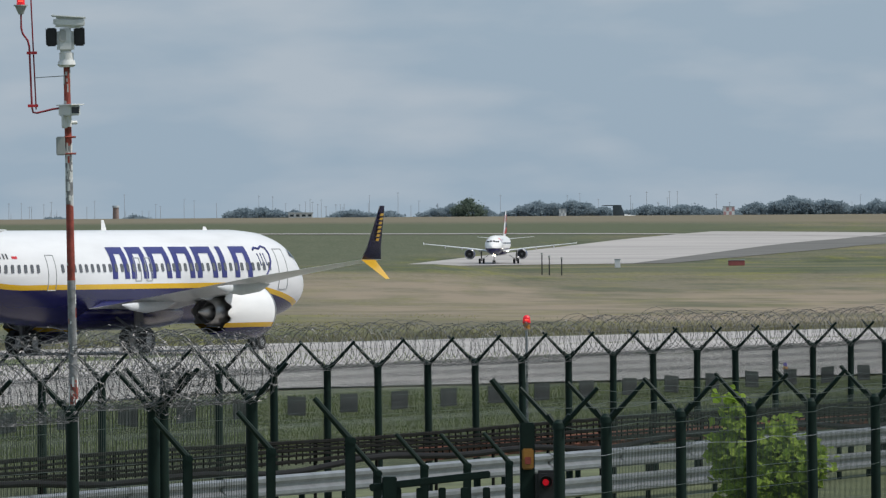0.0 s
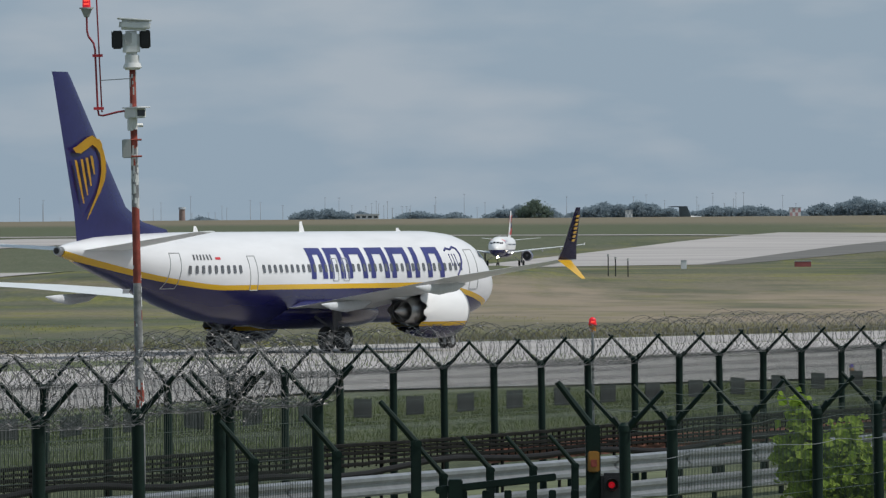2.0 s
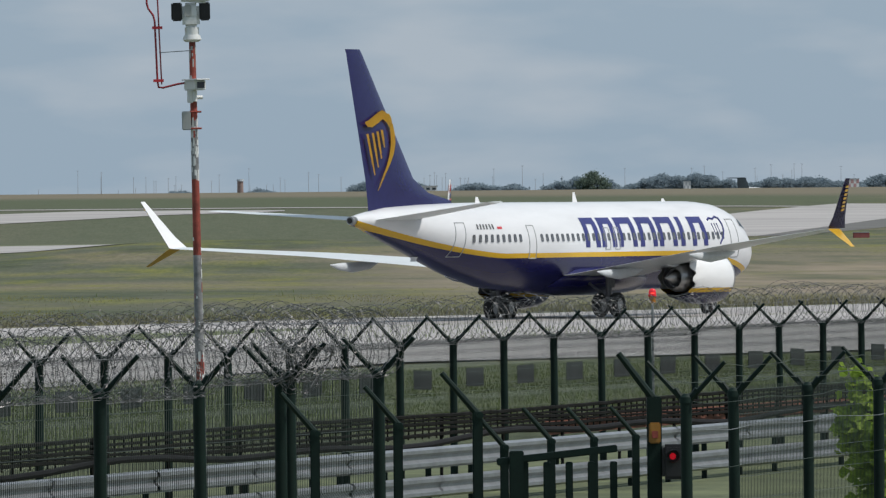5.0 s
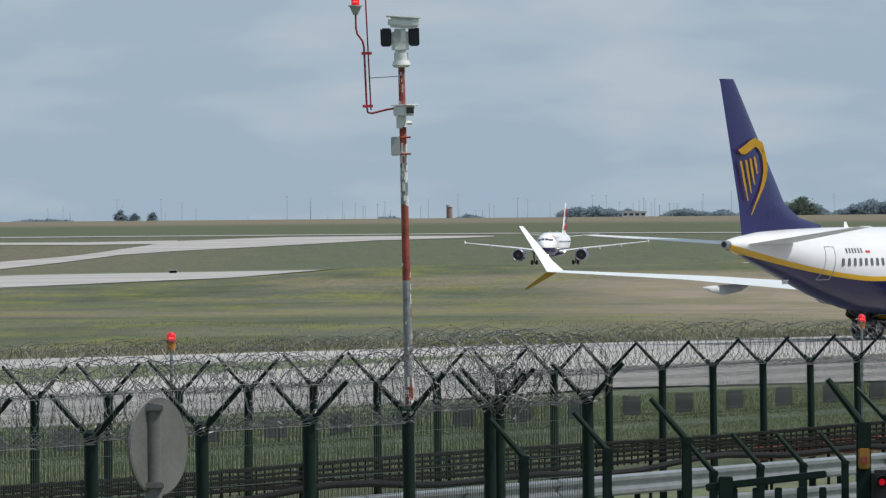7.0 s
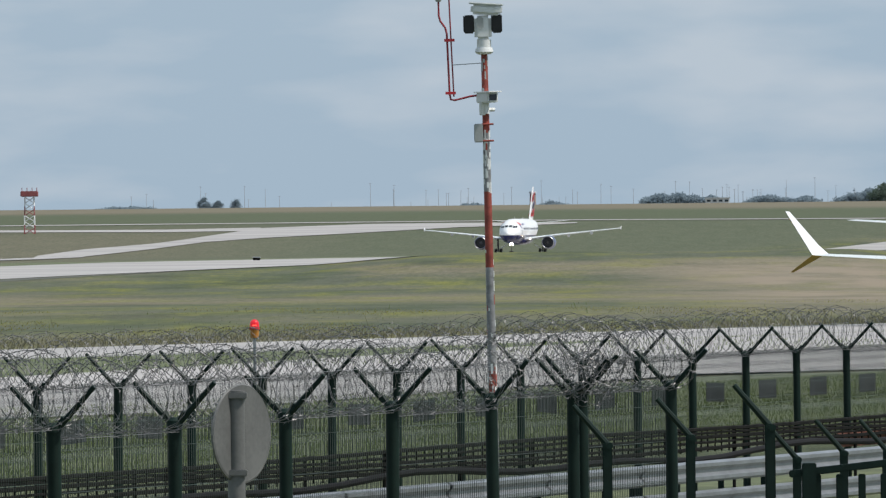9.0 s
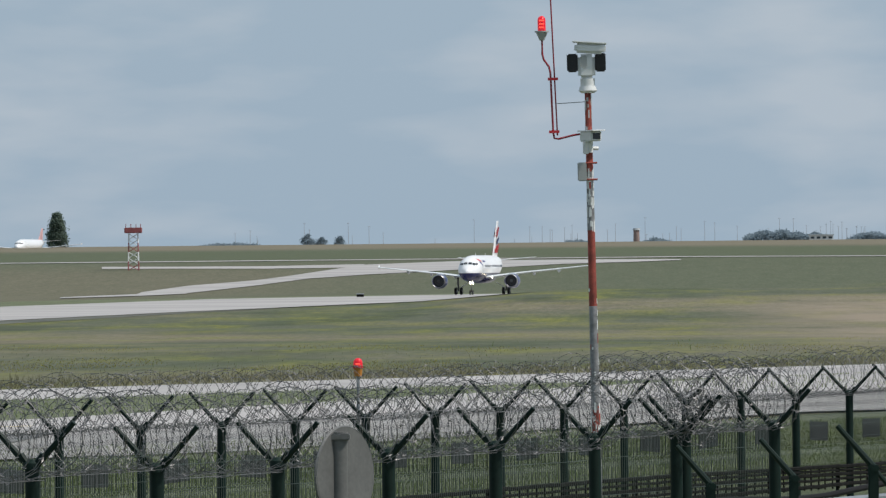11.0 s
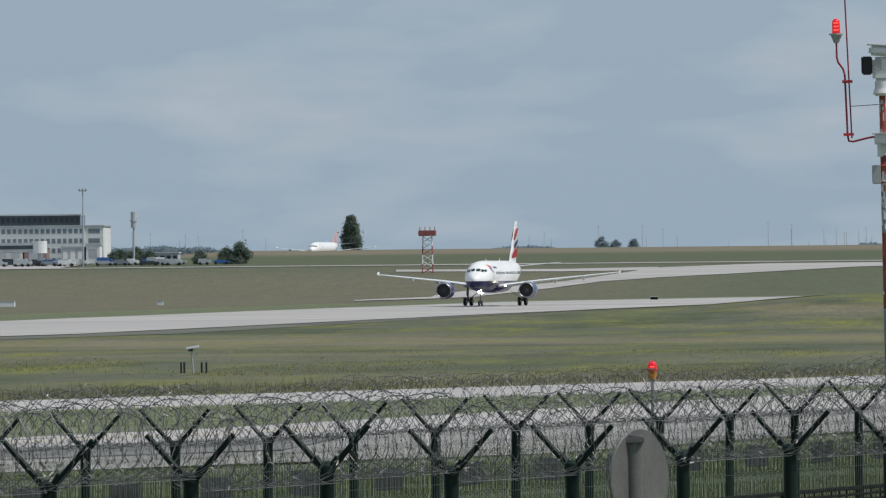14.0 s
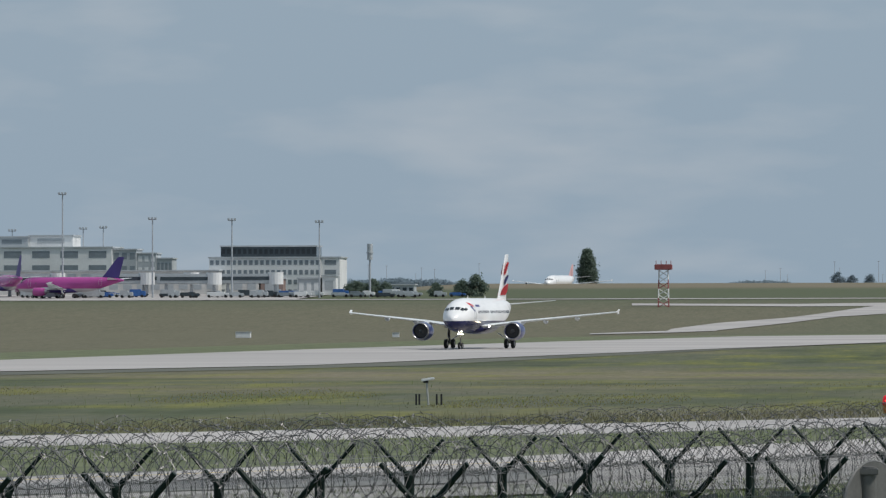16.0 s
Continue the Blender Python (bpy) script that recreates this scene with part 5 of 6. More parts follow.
JET_A = {
    "body": [(0.55, 2.95, 2.8, 0.06), (0.7, 3.2, 2.5, 0.36), (1.0, 3.5, 2.18, 0.70), (1.4, 3.82, 1.92, 1.02), (2.3, 4.42, 1.62, 1.45), (3.2, 5.0, 1.45, 1.68), (4.5, 5.28, 1.3, 1.82), (6.5, 5.4, 1.25, 1.88),
             (24, 5.4, 1.25, 1.88), (27, 5.4, 1.5, 1.85), (30, 5.38, 2.12, 1.68), (33, 5.32, 2.95, 1.34), (36, 5.2, 3.72, 0.9), (38.0, 4.95, 4.25, 0.46), (38.8, 4.82, 4.38, 0.28)],
    "body_mat": "body_navy_gold", "body_label": "white upper body over a navy belly with a golden line",
    "wing": [(1.2, 12.8, 21.5, 2.05, 1.0), (1.9, 13.4, 21.6, 2.1, 0.95), (5.8, 16.2, 21.8, 2.62, 0.64), (11.0, 19.8, 23.4, 3.22, 0.40), (17.2, 24.05, 25.75, 3.74, 0.18)],
    "split_tip": True, "flaps": (4.0, 9.4), "wing_mat": "pale_wing",
    "tail": [(0.4, 33.9, 37.6, 4.62, 0.32), (7.17, 37.9, 39.35, 5.25, 0.12)],
    "engine": (12.9, 16.6, 4.83, 1.72, 1.16), "chevrons": True, "engine_mat": "nacelle_navy_gold", "engine_label": "white nacelle with a golden line, navy underside and a toothed rear edge", "lip_mat": "metal_grey",
    "gear": (19.85, 2.86, 0.56), "nose_gear": (4.1, 0.35), "fairing": (12.2, 22.5, 1.05), "fairing_mat": "navy", "door_mat": "gear_steel", "fairing_size": 1.15, "fairing_length": 1.45,
    "fin": [(4.9, 29.3, 37.35, 0.28), (5.5, 29.6, 37.4, 0.30), (5.85, 31.7, 37.45, 0.34), (6.5, 33.1, 37.55, 0.34), (12.1, 37.55, 39.0, 0.14), (12.3, 37.75, 39.1, 0.10)],
    "fin_mat": "navy", "fin_label": "navy fin",
    "sides": (-1, 1), "window_z": (3.54, 3.90), "windows": [(6.05, 24.5), (26.4, 30.5)],
    "doors": [(4.75, 0.86, 2.7, 4.5), (25.25, 0.66, 2.78, 4.3), (31.5, 0.78, 2.92, 4.46), (16.9, 0.5, 3.15, 4.15), (17.88, 0.5, 3.15, 4.15)],
    "cockpit": [(1.95, 2.55, 87, 62, 0.0, 0.15), (2.2, 2.85, 58, 40, 0.0, 0.2), (2.75, 3.4, 44, 30, 0.0, 0.2)],
    "aerials": [(8.3, 0.14), (17.3, 0.45), (26.8, 0.26)],
}
JET_B = {
    "body": [(0, 3.25, 3.1, 0.06), (0.15, 3.5, 2.75, 0.36), (0.5, 3.8, 2.42, 0.74), (1, 4.15, 2.15, 1.08), (2, 4.75, 1.86, 1.5), (3, 5.3, 1.72, 1.76), (4.5, 5.68, 1.62, 1.92), (6.0, 5.8, 1.6, 1.975),
             (20.5, 5.8, 1.6, 1.975), (23, 5.8, 1.85, 1.93), (26, 5.78, 2.6, 1.65), (29, 5.65, 3.5, 1.2), (32, 5.3, 4.4, 0.6), (33.0, 5.1, 4.65, 0.3)],
    "body_mat": "body_white_blue", "body_label": "white body with a dark blue belly",
    "wing": [(1.3, 10.0, 16.6, 2.35, 0.95), (1.98, 10.6, 16.6, 2.4, 0.9), (6.4, 13.1, 16.9, 2.98, 0.62), (16.9, 17.7, 19.3, 4.05, 0.28)],
    "tip_fence": True, "flaps": (4.2, 8.2, 12.0), "wing_mat": "pale_wing",
    "tail": [(0.4, 28.2, 31.6, 5.0, 0.3), (6.22, 31.2, 32.6, 5.5, 0.12)],
    "engine": (8.2, 11.9, 5.75, 1.75, 1.08), "engine_mat": "nacelle_blue", "engine_label": "deep blue nacelle",
    "leg_top": 2.75, "gear": (16.1, 3.8, 0.58), "nose_gear": (5.07, 0.38), "fairing": (9.6, 19.5, 1.4), "fairing_mat": "navy", "door_mat": "white_paint",
    "fin": [(5.3, 26.0, 31.6, 0.32), (5.9, 26.7, 31.8, 0.34), (11.0, 31.1, 33.2, 0.16), (11.3, 31.45, 33.3, 0.12)],
    "fin_mat": "white_paint", "fin_label": "white fin with red and blue swirls",
    "sides": (-1, 1), "window_z": (3.95, 4.30), "windows": [(6.5, 13.0), (13.6, 25.5)],
    "doors": [(4.9, 0.82, 3.3, 5.1), (26.6, 0.82, 3.4, 5.1)],
    "cockpit": [(1.35, 1.95, 87, 64, 0.0, 0.15), (1.6, 2.2, 60, 44, 0.0, 0.15), (2.05, 2.65, 46, 34, 0.0, 0.2)],
    "aerials": [(9.0, 0.35), (19.0, 0.35)],
}

jet_a, shape_a, fin_a = airliner("taxiing_airliner", "white and navy twin-engined airliner with a golden line, taxiing", JET_A)
jet_b, shape_b, fin_b = airliner("rolling_airliner", "white and dark blue twin-engined airliner rolling on the runway", JET_B)


def jet_a_markings():
    """Seven big blue name blocks, an emblem and small bars on the sides; a golden emblem on the fin."""
    for sg in (-1, 1):
        lo, hi = 3.24, 4.63
        for xa, wide in ((20.1, 1.5), (18.45, 1.5), (16.75, 1.85), (14.6, 1.75), (12.65, 1.85), (10.45, 0.44), (9.25, 1.6)):
            part("name_block", stroke(shape_a, xa - 0.22, lo, xa - 0.22, hi, 0.44, sg), "letter_blue", jet_a, "deep blue block of the airline's name")
            if wide < 1:
                continue
            part("name_block", stroke(shape_a, xa - wide + 0.22, lo, xa - wide + 0.36, hi, 0.44, sg), "letter_blue", jet_a)
            part("name_block", stroke(shape_a, xa - wide / 2, hi - 0.30, xa - wide / 2, hi, wide - 0.84, sg, 0.014, 3), "letter_blue", jet_a)
        bow = [(7.15, 4.45), (6.9, 4.56), (6.55, 4.5), (6.2, 4.62), (5.9, 4.55), (5.78, 4.25), (5.85, 3.95), (6.1, 3.6), (6.4, 3.32)]
        bm = fresh()
        for (xa, za), (xb, zb) in zip(bow, bow[1:]):
            tube(bm, [shape_a.side(xa, za, sg, 0.004), shape_a.side((xa + xb) / 2, (za + zb) / 2, sg, 0.004), shape_a.side(xb, zb, sg, 0.004)], 0.055, 5)
        for xb in (6.9, 6.62, 6.36):
            tube(bm, [shape_a.side(xb, 4.3, sg, 0.004), shape_a.side(xb - 0.12, 3.75, sg, 0.004)], 0.035, 5)
        part("emblem", bm, "letter_blue", jet_a, "deep blue emblem, an open bow with slim bars")
        for k in range(6):
            part("registration_bar", stroke(shape_a, 28.68 + k * 0.27 + (0.05 if k > 1 else 0), 4.14, 28.68 + k * 0.27 + 0.03, 4.38, 0.12, sg, 0.012, 3), "gear_steel", jet_a)
        part("flag", stroke(shape_a, 28.12, 4.15, 28.12, 4.26, 0.42, sg, 0.012, 3), "flag_red", jet_a, "small red and white flag")
        part("tail_mark", stroke(shape_a, 33.3, 2.75, 33.25, 2.95, 0.5, sg, 0.012, 3), "wing_grey", jet_a)
        # golden emblem on the fin: a pointed bow with four slim bars
        y = sg * 0.19
        bm = fresh()

        def ribbon(pts):
            prev = None
            for x, z, dx, dz in pts:
                v = [bm.verts.new((-x - dx, y, z - dz)), bm.verts.new((-x + dx, y, z + dz))]
                if prev:
                    bm.faces.new((prev[0], prev[1], v[1], v[0]))
                prev = v

        ribbon([(37.55, 9.02, 0.0, 0.02), (37.3, 8.95, 0.0, 0.13), (36.9, 9.02, 0.0, 0.22), (36.3, 9.25, 0.0, 0.24), (35.9, 9.38, 0.0, 0.20), (35.45, 9.2, 0.05, 0.2), (35.2, 8.9, 0.14, 0.08)])
        ribbon([(35.38, 9.42, 0.06, 0.02), (35.25, 9.2, 0.15, 0.02), (35.2, 8.9, 0.16, 0.02)])
        ribbon([(35.15, 8.95, 0.17, 0.02), (35.02, 8.5, 0.20, 0.02), (35.0, 8.05, 0.21, 0.02), (35.15, 7.6, 0.21, 0.03), (35.45, 7.15, 0.18, 0.05), (35.85, 6.7, 0.14, 0.05), (36.2, 6.3, 0.10, 0.04), (36.5, 5.95, 0.02, 0.01)])
        for xt, zt, xb, zb in ((37.35, 8.5, 36.75, 6.65), (36.85, 8.55, 36.42, 7.0), (36.42, 8.62, 36.1, 7.4), (36.02, 8.7, 35.8, 7.9)):
            ribbon([(xt, zt, 0.10, 0.0), ((xt + xb) / 2, (zt + zb) / 2, 0.10, 0.0), (xb, zb, 0.05, 0.0)])
        bmesh.ops.solidify(bm, geom=bm.faces[:], thickness=0.012)
        part("fin_emblem", bm, "gold", fin_a, "golden yellow emblem with slim bars").location = (-0.22, 0, 0)
    part("exhaust_pipe", rod(fresh(), (-38.75, 0, 4.6), (-39.05, 0, 4.62), 0.22, 0.18, 18), "metal_grey", jet_a, "bare metal tail pipe", True)
    # black disc on the capped pipe, put there as its dark inside
    part("exhaust_hole", rod(fresh(), (-39.04, 0, 4.62), (-39.07, 0, 4.62), 0.13, n=16), "black", jet_a)


jet_a_markings()


def jet_b_markings():
    for sg in (-1, 1):
        part("name_bar", stroke(shape_b, 7.2, 4.75, 7.2, 5.0, 2.2, sg, 0.012, 3), "letter_blue", jet_b, "blue bar of the airline's name")
        bm = surface_patch(shape_b, [(3.9, 4.95, 5.3), (4.5, 4.85, 5.2), (5.1, 4.7, 4.95)], sg, 0.014)
        part("ribbon", bm, "flag_red", jet_b, "red ribbon marking")
        part("ribbon", surface_patch(shape_b, [(4.0, 4.55, 4.9), (4.5, 4.3, 4.8), (5.0, 4.1, 4.3)], sg, 0.014), "letter_blue", jet_b)
        y = sg * 0.21
        for mat, rows in (("flag_red", ((6.2, 27.6, 30.6), (6.7, 28.2, 31.6), (7.3, 29.8, 32.0), (7.6, 31.6, 32.1))),
                          ("letter_blue", ((7.5, 29.6, 30.4), (8.0, 29.9, 31.4), (8.4, 30.6, 32.2), (8.7, 31.8, 32.4))),
                          ("flag_red", ((8.7, 29.6, 30.4), (9.3, 30.1, 31.5), (9.9, 30.8, 32.2), (10.3, 31.5, 32.7)))):
            bm = fresh()
            prev = None
            for z, a, b in rows:
                v = [bm.verts.new((-a, y, z)), bm.verts.new((-b, y, z))]
                if prev:
                    bm.faces.new((prev[0], prev[1], v[1], v[0]))
                prev = v
            bmesh.ops.solidify(bm, geom=bm.faces[:], thickness=0.01)
            part("swirl", bm, mat, fin_b)
    for n, (x, y, z, r) in enumerate(((4.75, -0.16, 1.45, 0.11), (4.75, 0.26, 1.42, 0.10), (10.2, 2.5, 2.35, 0.12))):
        bm = fresh()
        bmesh.ops.create_uvsphere(bm, u_segments=12, v_segments=8, radius=r, matrix=Matrix.Translation((-x, y, z)))
        part("landing_light", bm, "headlight", jet_b, "lit landing light", True)
    # the body rides high on its long legs
    for o in jet_b.children:
        if not o.name.startswith(("main_gear", "nose_gear")):
            o.location.z += 0.38


jet_b_markings()


# ---- far side of the field ----
def spot(u, v, y):
    """A place at depth y that lies u to the side and v above eye level, both in 1/FOCAL."""
    return (u / FOCAL * y, y, EYE + v / FOCAL * y)


def light_mast(u, top_v, y, group="floodlight masts by the terminal"):
    x, _, zt = spot(u, top_v, y)
    z0 = ground_z(x, y)
    f = thing("floodlight_mast", "tall grey floodlight mast by the terminal", "light mast", group, at=(x, y, z0))
    h = zt - z0
    part("pole", rod(fresh(), (0, 0, 0), (0, 0, h), 0.28, 0.16, 8), "far_steel", f)
    part("platform", box(fresh(), -1.1, 1.1, -0.6, 0.6, h - 0.25, h, 0.05), "far_steel", f)
    for x_ in (-0.9, 0, 0.9):
        part("floodlight", box(fresh(), x_ - 0.3, x_ + 0.3, -0.7, -0.3, h, h + 0.5, 0.05), "facade_grey", f)


for u, v, y in ((-1950, 204, 2560), (-1789, 159, 2570), (-1913, 142, 2700), (-1877, 144, 2700), (-1647, 157, 2570), (-1491, 153, 2570), (-2040, 139, 2700)):
    light_mast(u, v, y)


def building(name, label, u0, u1, v0, v1, y, depth, mat, storeys, windows, win_mat="glass_dark", base_z=None):
    """A flat-roofed block with storeys of windows between two side lines."""
    xa, _, _ = spot(u0, 0, y)
    xb, _, _ = spot(u1, 0, y)
    zb = spot(0, v0, y)[2]
    zt = spot(0, v1, y)[2]
    f = thing(name, label, "building", at=(xa, y, zb))
    L, H = xb - xa, zt - zb
    part("wall", box(fresh(), 0, L, 0, depth, -3, H), mat, f)
    part("roof", box(fresh(), -0.3, L + 0.3, -0.3, depth + 0.3, H, H + 0.4), "facade_grey", f)
    pane = None
    for s in range(storeys):
        z0 = H * (s + 0.30) / storeys
        z1 = H * (s + 0.78) / storeys
        for i in range(windows):
            m = pose((i + 0.5) * L / windows, -0.02, z0)
            if pane is None:
                wd = L / windows * 0.62
                pane = part("window", box(fresh(), -wd / 2, wd / 2, -0.03, 0.05, 0, z1 - z0), win_mat, f)
                pane.matrix_basis = m
            else:
                again(pane, f, m)
    return f


building("terminal_building", "pale terminal hall with glazed ribbons between white slabs", -2420, -1862, 58, 108, 2684, 30, "facade", 2, 11, "glass_grey")
building("terminal_building", "low grey roof storey of the terminal", -2420, -2012, 111, 127, 2690, 24, "facade_grey", 1, 7, "glass_grey")
building("terminal_building", "pale roof storey of the terminal", -2010, -1932, 111, 129, 2692, 20, "facade", 1, 1, "facade_grey")
building("terminal_building", "grey stepped end block of the terminal", -1861, -1818, 58, 104, 2686, 16, "facade_grey", 2, 3, "glass_grey")
building("terminal_building", "lower grey stepped end block of the terminal", -1817, -1783, 58, 97, 2687, 14, "facade_grey", 2, 3, "facade")
building("terminal_building", "last low step of the terminal", -1782, -1754, 58, 88, 2688, 12, "facade_grey", 1, 4, "glass_grey")
building("low_hall", "long pale concrete gallery before the terminal", -2420, -1672, 28, 66, 2640, 10, "facade_warm", 2, 30, "facade_grey")
building("office_building", "white office block with rows of dark windows", -1688, -1489, 20, 89, 2650, 24, "facade", 4, 20, "glass_grey")
building("office_building", "white end wing of the office block with ribbon windows", -1488, -1455, 20, 89, 2651, 24, "facade", 4, 1, "glass_grey")
building("glazed_storey", "dark glazed top storey of the office block", -1667, -1496, 91, 109, 2654, 16, "glass_dark", 1, 18, "cockpit")
building("low_hall", "pale shed with a wide door before the office block", -1648, -1600, 22, 58, 2628, 8, "facade_warm", 1, 2, "facade_grey")
building("low_hall", "dull brown shed before the office block", -1596, -1556, 22, 52, 2629, 8, "dull_brick", 1, 1, "facade_grey")
building("low_hall", "pale cargo shed beside the apron", -1530, -1490, 22, 52, 2630, 8, "facade_grey", 1, 3, "facade")
building("low_hall", "white cargo shed beside the apron", -1486, -1462, 22, 56, 2630, 8, "facade", 1, 1, "facade_grey")
building("low_hall", "small blue-grey shed by the trees", -1368, -1322, 22, 40, 2640, 8, "facade_grey", 1, 4)
building("low_hall", "small pale house on the crest", 318, 360, 42, 50, 3300, 6, "facade", 1, 4)


def leaf_turn(rng):
    """A leaf's turn: most face up and out to the open south side."""
    return Matrix.Rotation(rng.gauss(0.3, 0.6), 3, "Z") @ Matrix.Rotation(rng.gauss(0.8, 0.45), 3, "X") @ Matrix.Rotation(rng.uniform(0, math.tau), 3, "Z")


def clump_tree(name, label, u, v0, v1, width, y, mat, seed, group="", clumps=34, columnar=False, trunk=True):
    """A tree: tapered trunk, limbs, and a crown of many small leaf clumps with gaps."""
    rng = random.Random(seed)
    x, _, zb = spot(u, v0, y)
    zt = spot(u, v1, y)[2]
    zb = min(zb, ground_z(x, y))
    f = thing(name, label, "tree", group, at=(x, y, zb))
    H, W = zt - zb, width / FOCAL * y
    bm = rod(fresh(), (0, 0, -0.2), (0, 0, H * 0.6), 0.03 * H, 0.012 * H, 7)
    for _ in range(5):
        a = rng.uniform(0, math.tau)
        rod(bm, (0, 0, H * rng.uniform(0.2, 0.5)), (math.cos(a) * W * 0.3, math.sin(a) * W * 0.3, H * rng.uniform(0.5, 0.8)), 0.012 * H, 0.005 * H, 5)
    part("trunk", bm, "bark", f)
    vs, fs = [], []
    for _ in range(clumps):
        t = rng.random() ** 0.8
        prof = math.sin(math.pi * min(1, 0.18 + 0.8 * t)) if not columnar else 1 - 0.82 * (max(0, t - 0.38) / 0.62) ** 1.4
        a, r = rng.uniform(0, math.tau), W / 2 * prof * math.sqrt(rng.random()) * 0.9
        c = Vector((r * math.cos(a), r * math.sin(a), H * (0.10 + 0.86 * t)))
        cs = min(W, H) * rng.uniform(0.06, 0.13)
        for _ in range(26):
            p = c + Vector((rng.gauss(0, 1), rng.gauss(0, 1), rng.gauss(0, 0.8))) * cs * 0.75
            q = leaf_turn(rng)
            s = cs * rng.uniform(0.25, 0.5)
            i = len(vs)
            vs += [p + q @ Vector(k) * s for k in ((-1, 0, 0), (0, -0.7, 0.2), (1, 0, 0), (0, 0.7, 0.2))]
            fs.append((i, i + 1, i + 2, i + 3))
    me = bpy.data.meshes.new("crown")
    me.from_pydata(vs, [], fs)
    me.materials.append(M[mat])
    o = new("crown", me)
    o.parent = f
    return f


clump_tree("poplar", "dark columnar poplar on the crest", -1014, 30, 103, 36, 3140, "tree_leaf", 21, clumps=420, columnar=True)
clump_tree("tree", "dark rounded tree before the far wood", 637, 30, 72, 66, 3160, "tree_leaf", 22, clumps=150)
# crest trees share the haze-tinted leaves of the far woods
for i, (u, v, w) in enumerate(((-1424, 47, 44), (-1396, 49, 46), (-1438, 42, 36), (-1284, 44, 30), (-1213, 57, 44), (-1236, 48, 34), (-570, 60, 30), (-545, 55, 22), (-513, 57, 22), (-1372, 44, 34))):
    clump_tree("tree", "green tree by the airfield buildings" if u < -1000 else "small tree on the crest in haze-tinted leaf colour", u, 15 if u < -1000 else 35, v, w, 2600 if u < -1150 else 3150, "tree_leaf" if u < -1000 else "far_wood", 30 + i, "scattered field trees", clumps=95)


def wood(u0, u1, v, y, seed, count):
    """A far strip of wood: uneven clumps of leaves in one mesh."""
    rng = random.Random(seed)
    vs, fs = [], []
    waves = [rng.uniform(0, 6.28) for _ in range(4)]
    for _ in range(count):
        u = rng.uniform(u0, u1)
        e = min(1, min(u - u0, u1 - u) / 26)
        top = v * (0.74 + 0.14 * math.sin(u * 0.03 + waves[0]) + 0.10 * math.sin(u * 0.083 + waves[1]) + 0.06 * math.sin(u * 0.21 + waves[2])) * (0.35 + 0.65 * e)
        x, yy, z = spot(u, 34 + rng.random() ** 0.6 * top, y + rng.uniform(0, 40))
        c = Vector((x, yy, z))
        for _ in range(16):
            p = c + Vector((rng.gauss(0, 0.6), rng.gauss(0, 0.5), rng.gauss(0, 0.4)))
            q = leaf_turn(rng)
            s = rng.uniform(0.2, 0.5)
            i = len(vs)
            vs += [p + q @ Vector(k) * s for k in ((-1, 0, 0), (0, -0.7, 0.2), (1, 0, 0), (0, 0.7, 0.2))]
            fs.append((i, i + 1, i + 2, i + 3))
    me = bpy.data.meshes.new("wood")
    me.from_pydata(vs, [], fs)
    # the haze over the wood comes from the leaf colour itself
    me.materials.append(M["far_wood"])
    return tagged(new("wood", me), "far strip of wood on the horizon in haze-tinted leaf colour", "wood", kind="stuff")


for i, (u0, u1, v, n) in enumerate(((205, 352, 30, 1500), (385, 522, 22, 1100), (548, 680, 36, 1700), (690, 905, 34, 2400), (880, 1120, 26, 2200), (1110, 1560, 38, 4800), (1550, 2100, 34, 3600),
                                    (-115, -70, 18, 260), (20, 75, 17, 320), (-1500, -1240, 16, 1200), (-760, -640, 12, 500))):
    wood(u0, u1, v, 3350 + 60 * (i % 3), 60 + i, n)


def thin_masts():
    """Thin poles standing along the horizon."""
    rng = random.Random(77)
    first = None
    for i in range(120):
        u = rng.uniform(-700, 1500) if i < 108 else rng.uniform(-1480, -1150)
        v = 44 + rng.uniform(8, 44) * rng.choice((0.6, 1, 1))
        x, y, zt = spot(u, v, 3500)
        z0 = ground_z(x, y)
        if first is None:
            first = thing("pole", "thin grey pole on the horizon", "pole", "poles along the horizon")
            part("shaft", rod(fresh(), (0, 0, 0), (0, 0, 10), 0.12, 0.07, 6), "far_steel", first)
            part("crossarm", box(fresh(), -0.5, 0.5, -0.05, 0.05, 9.6, 9.7), "far_steel", first)
            f = first
        else:
            f = copy_thing(first, pose(0, 0, 0))
        f.matrix_basis = Matrix.Translation((x, y, z0 - 0.2)) @ Matrix.Diagonal((1, 1, (zt - z0) / 10, 1))


thin_masts()


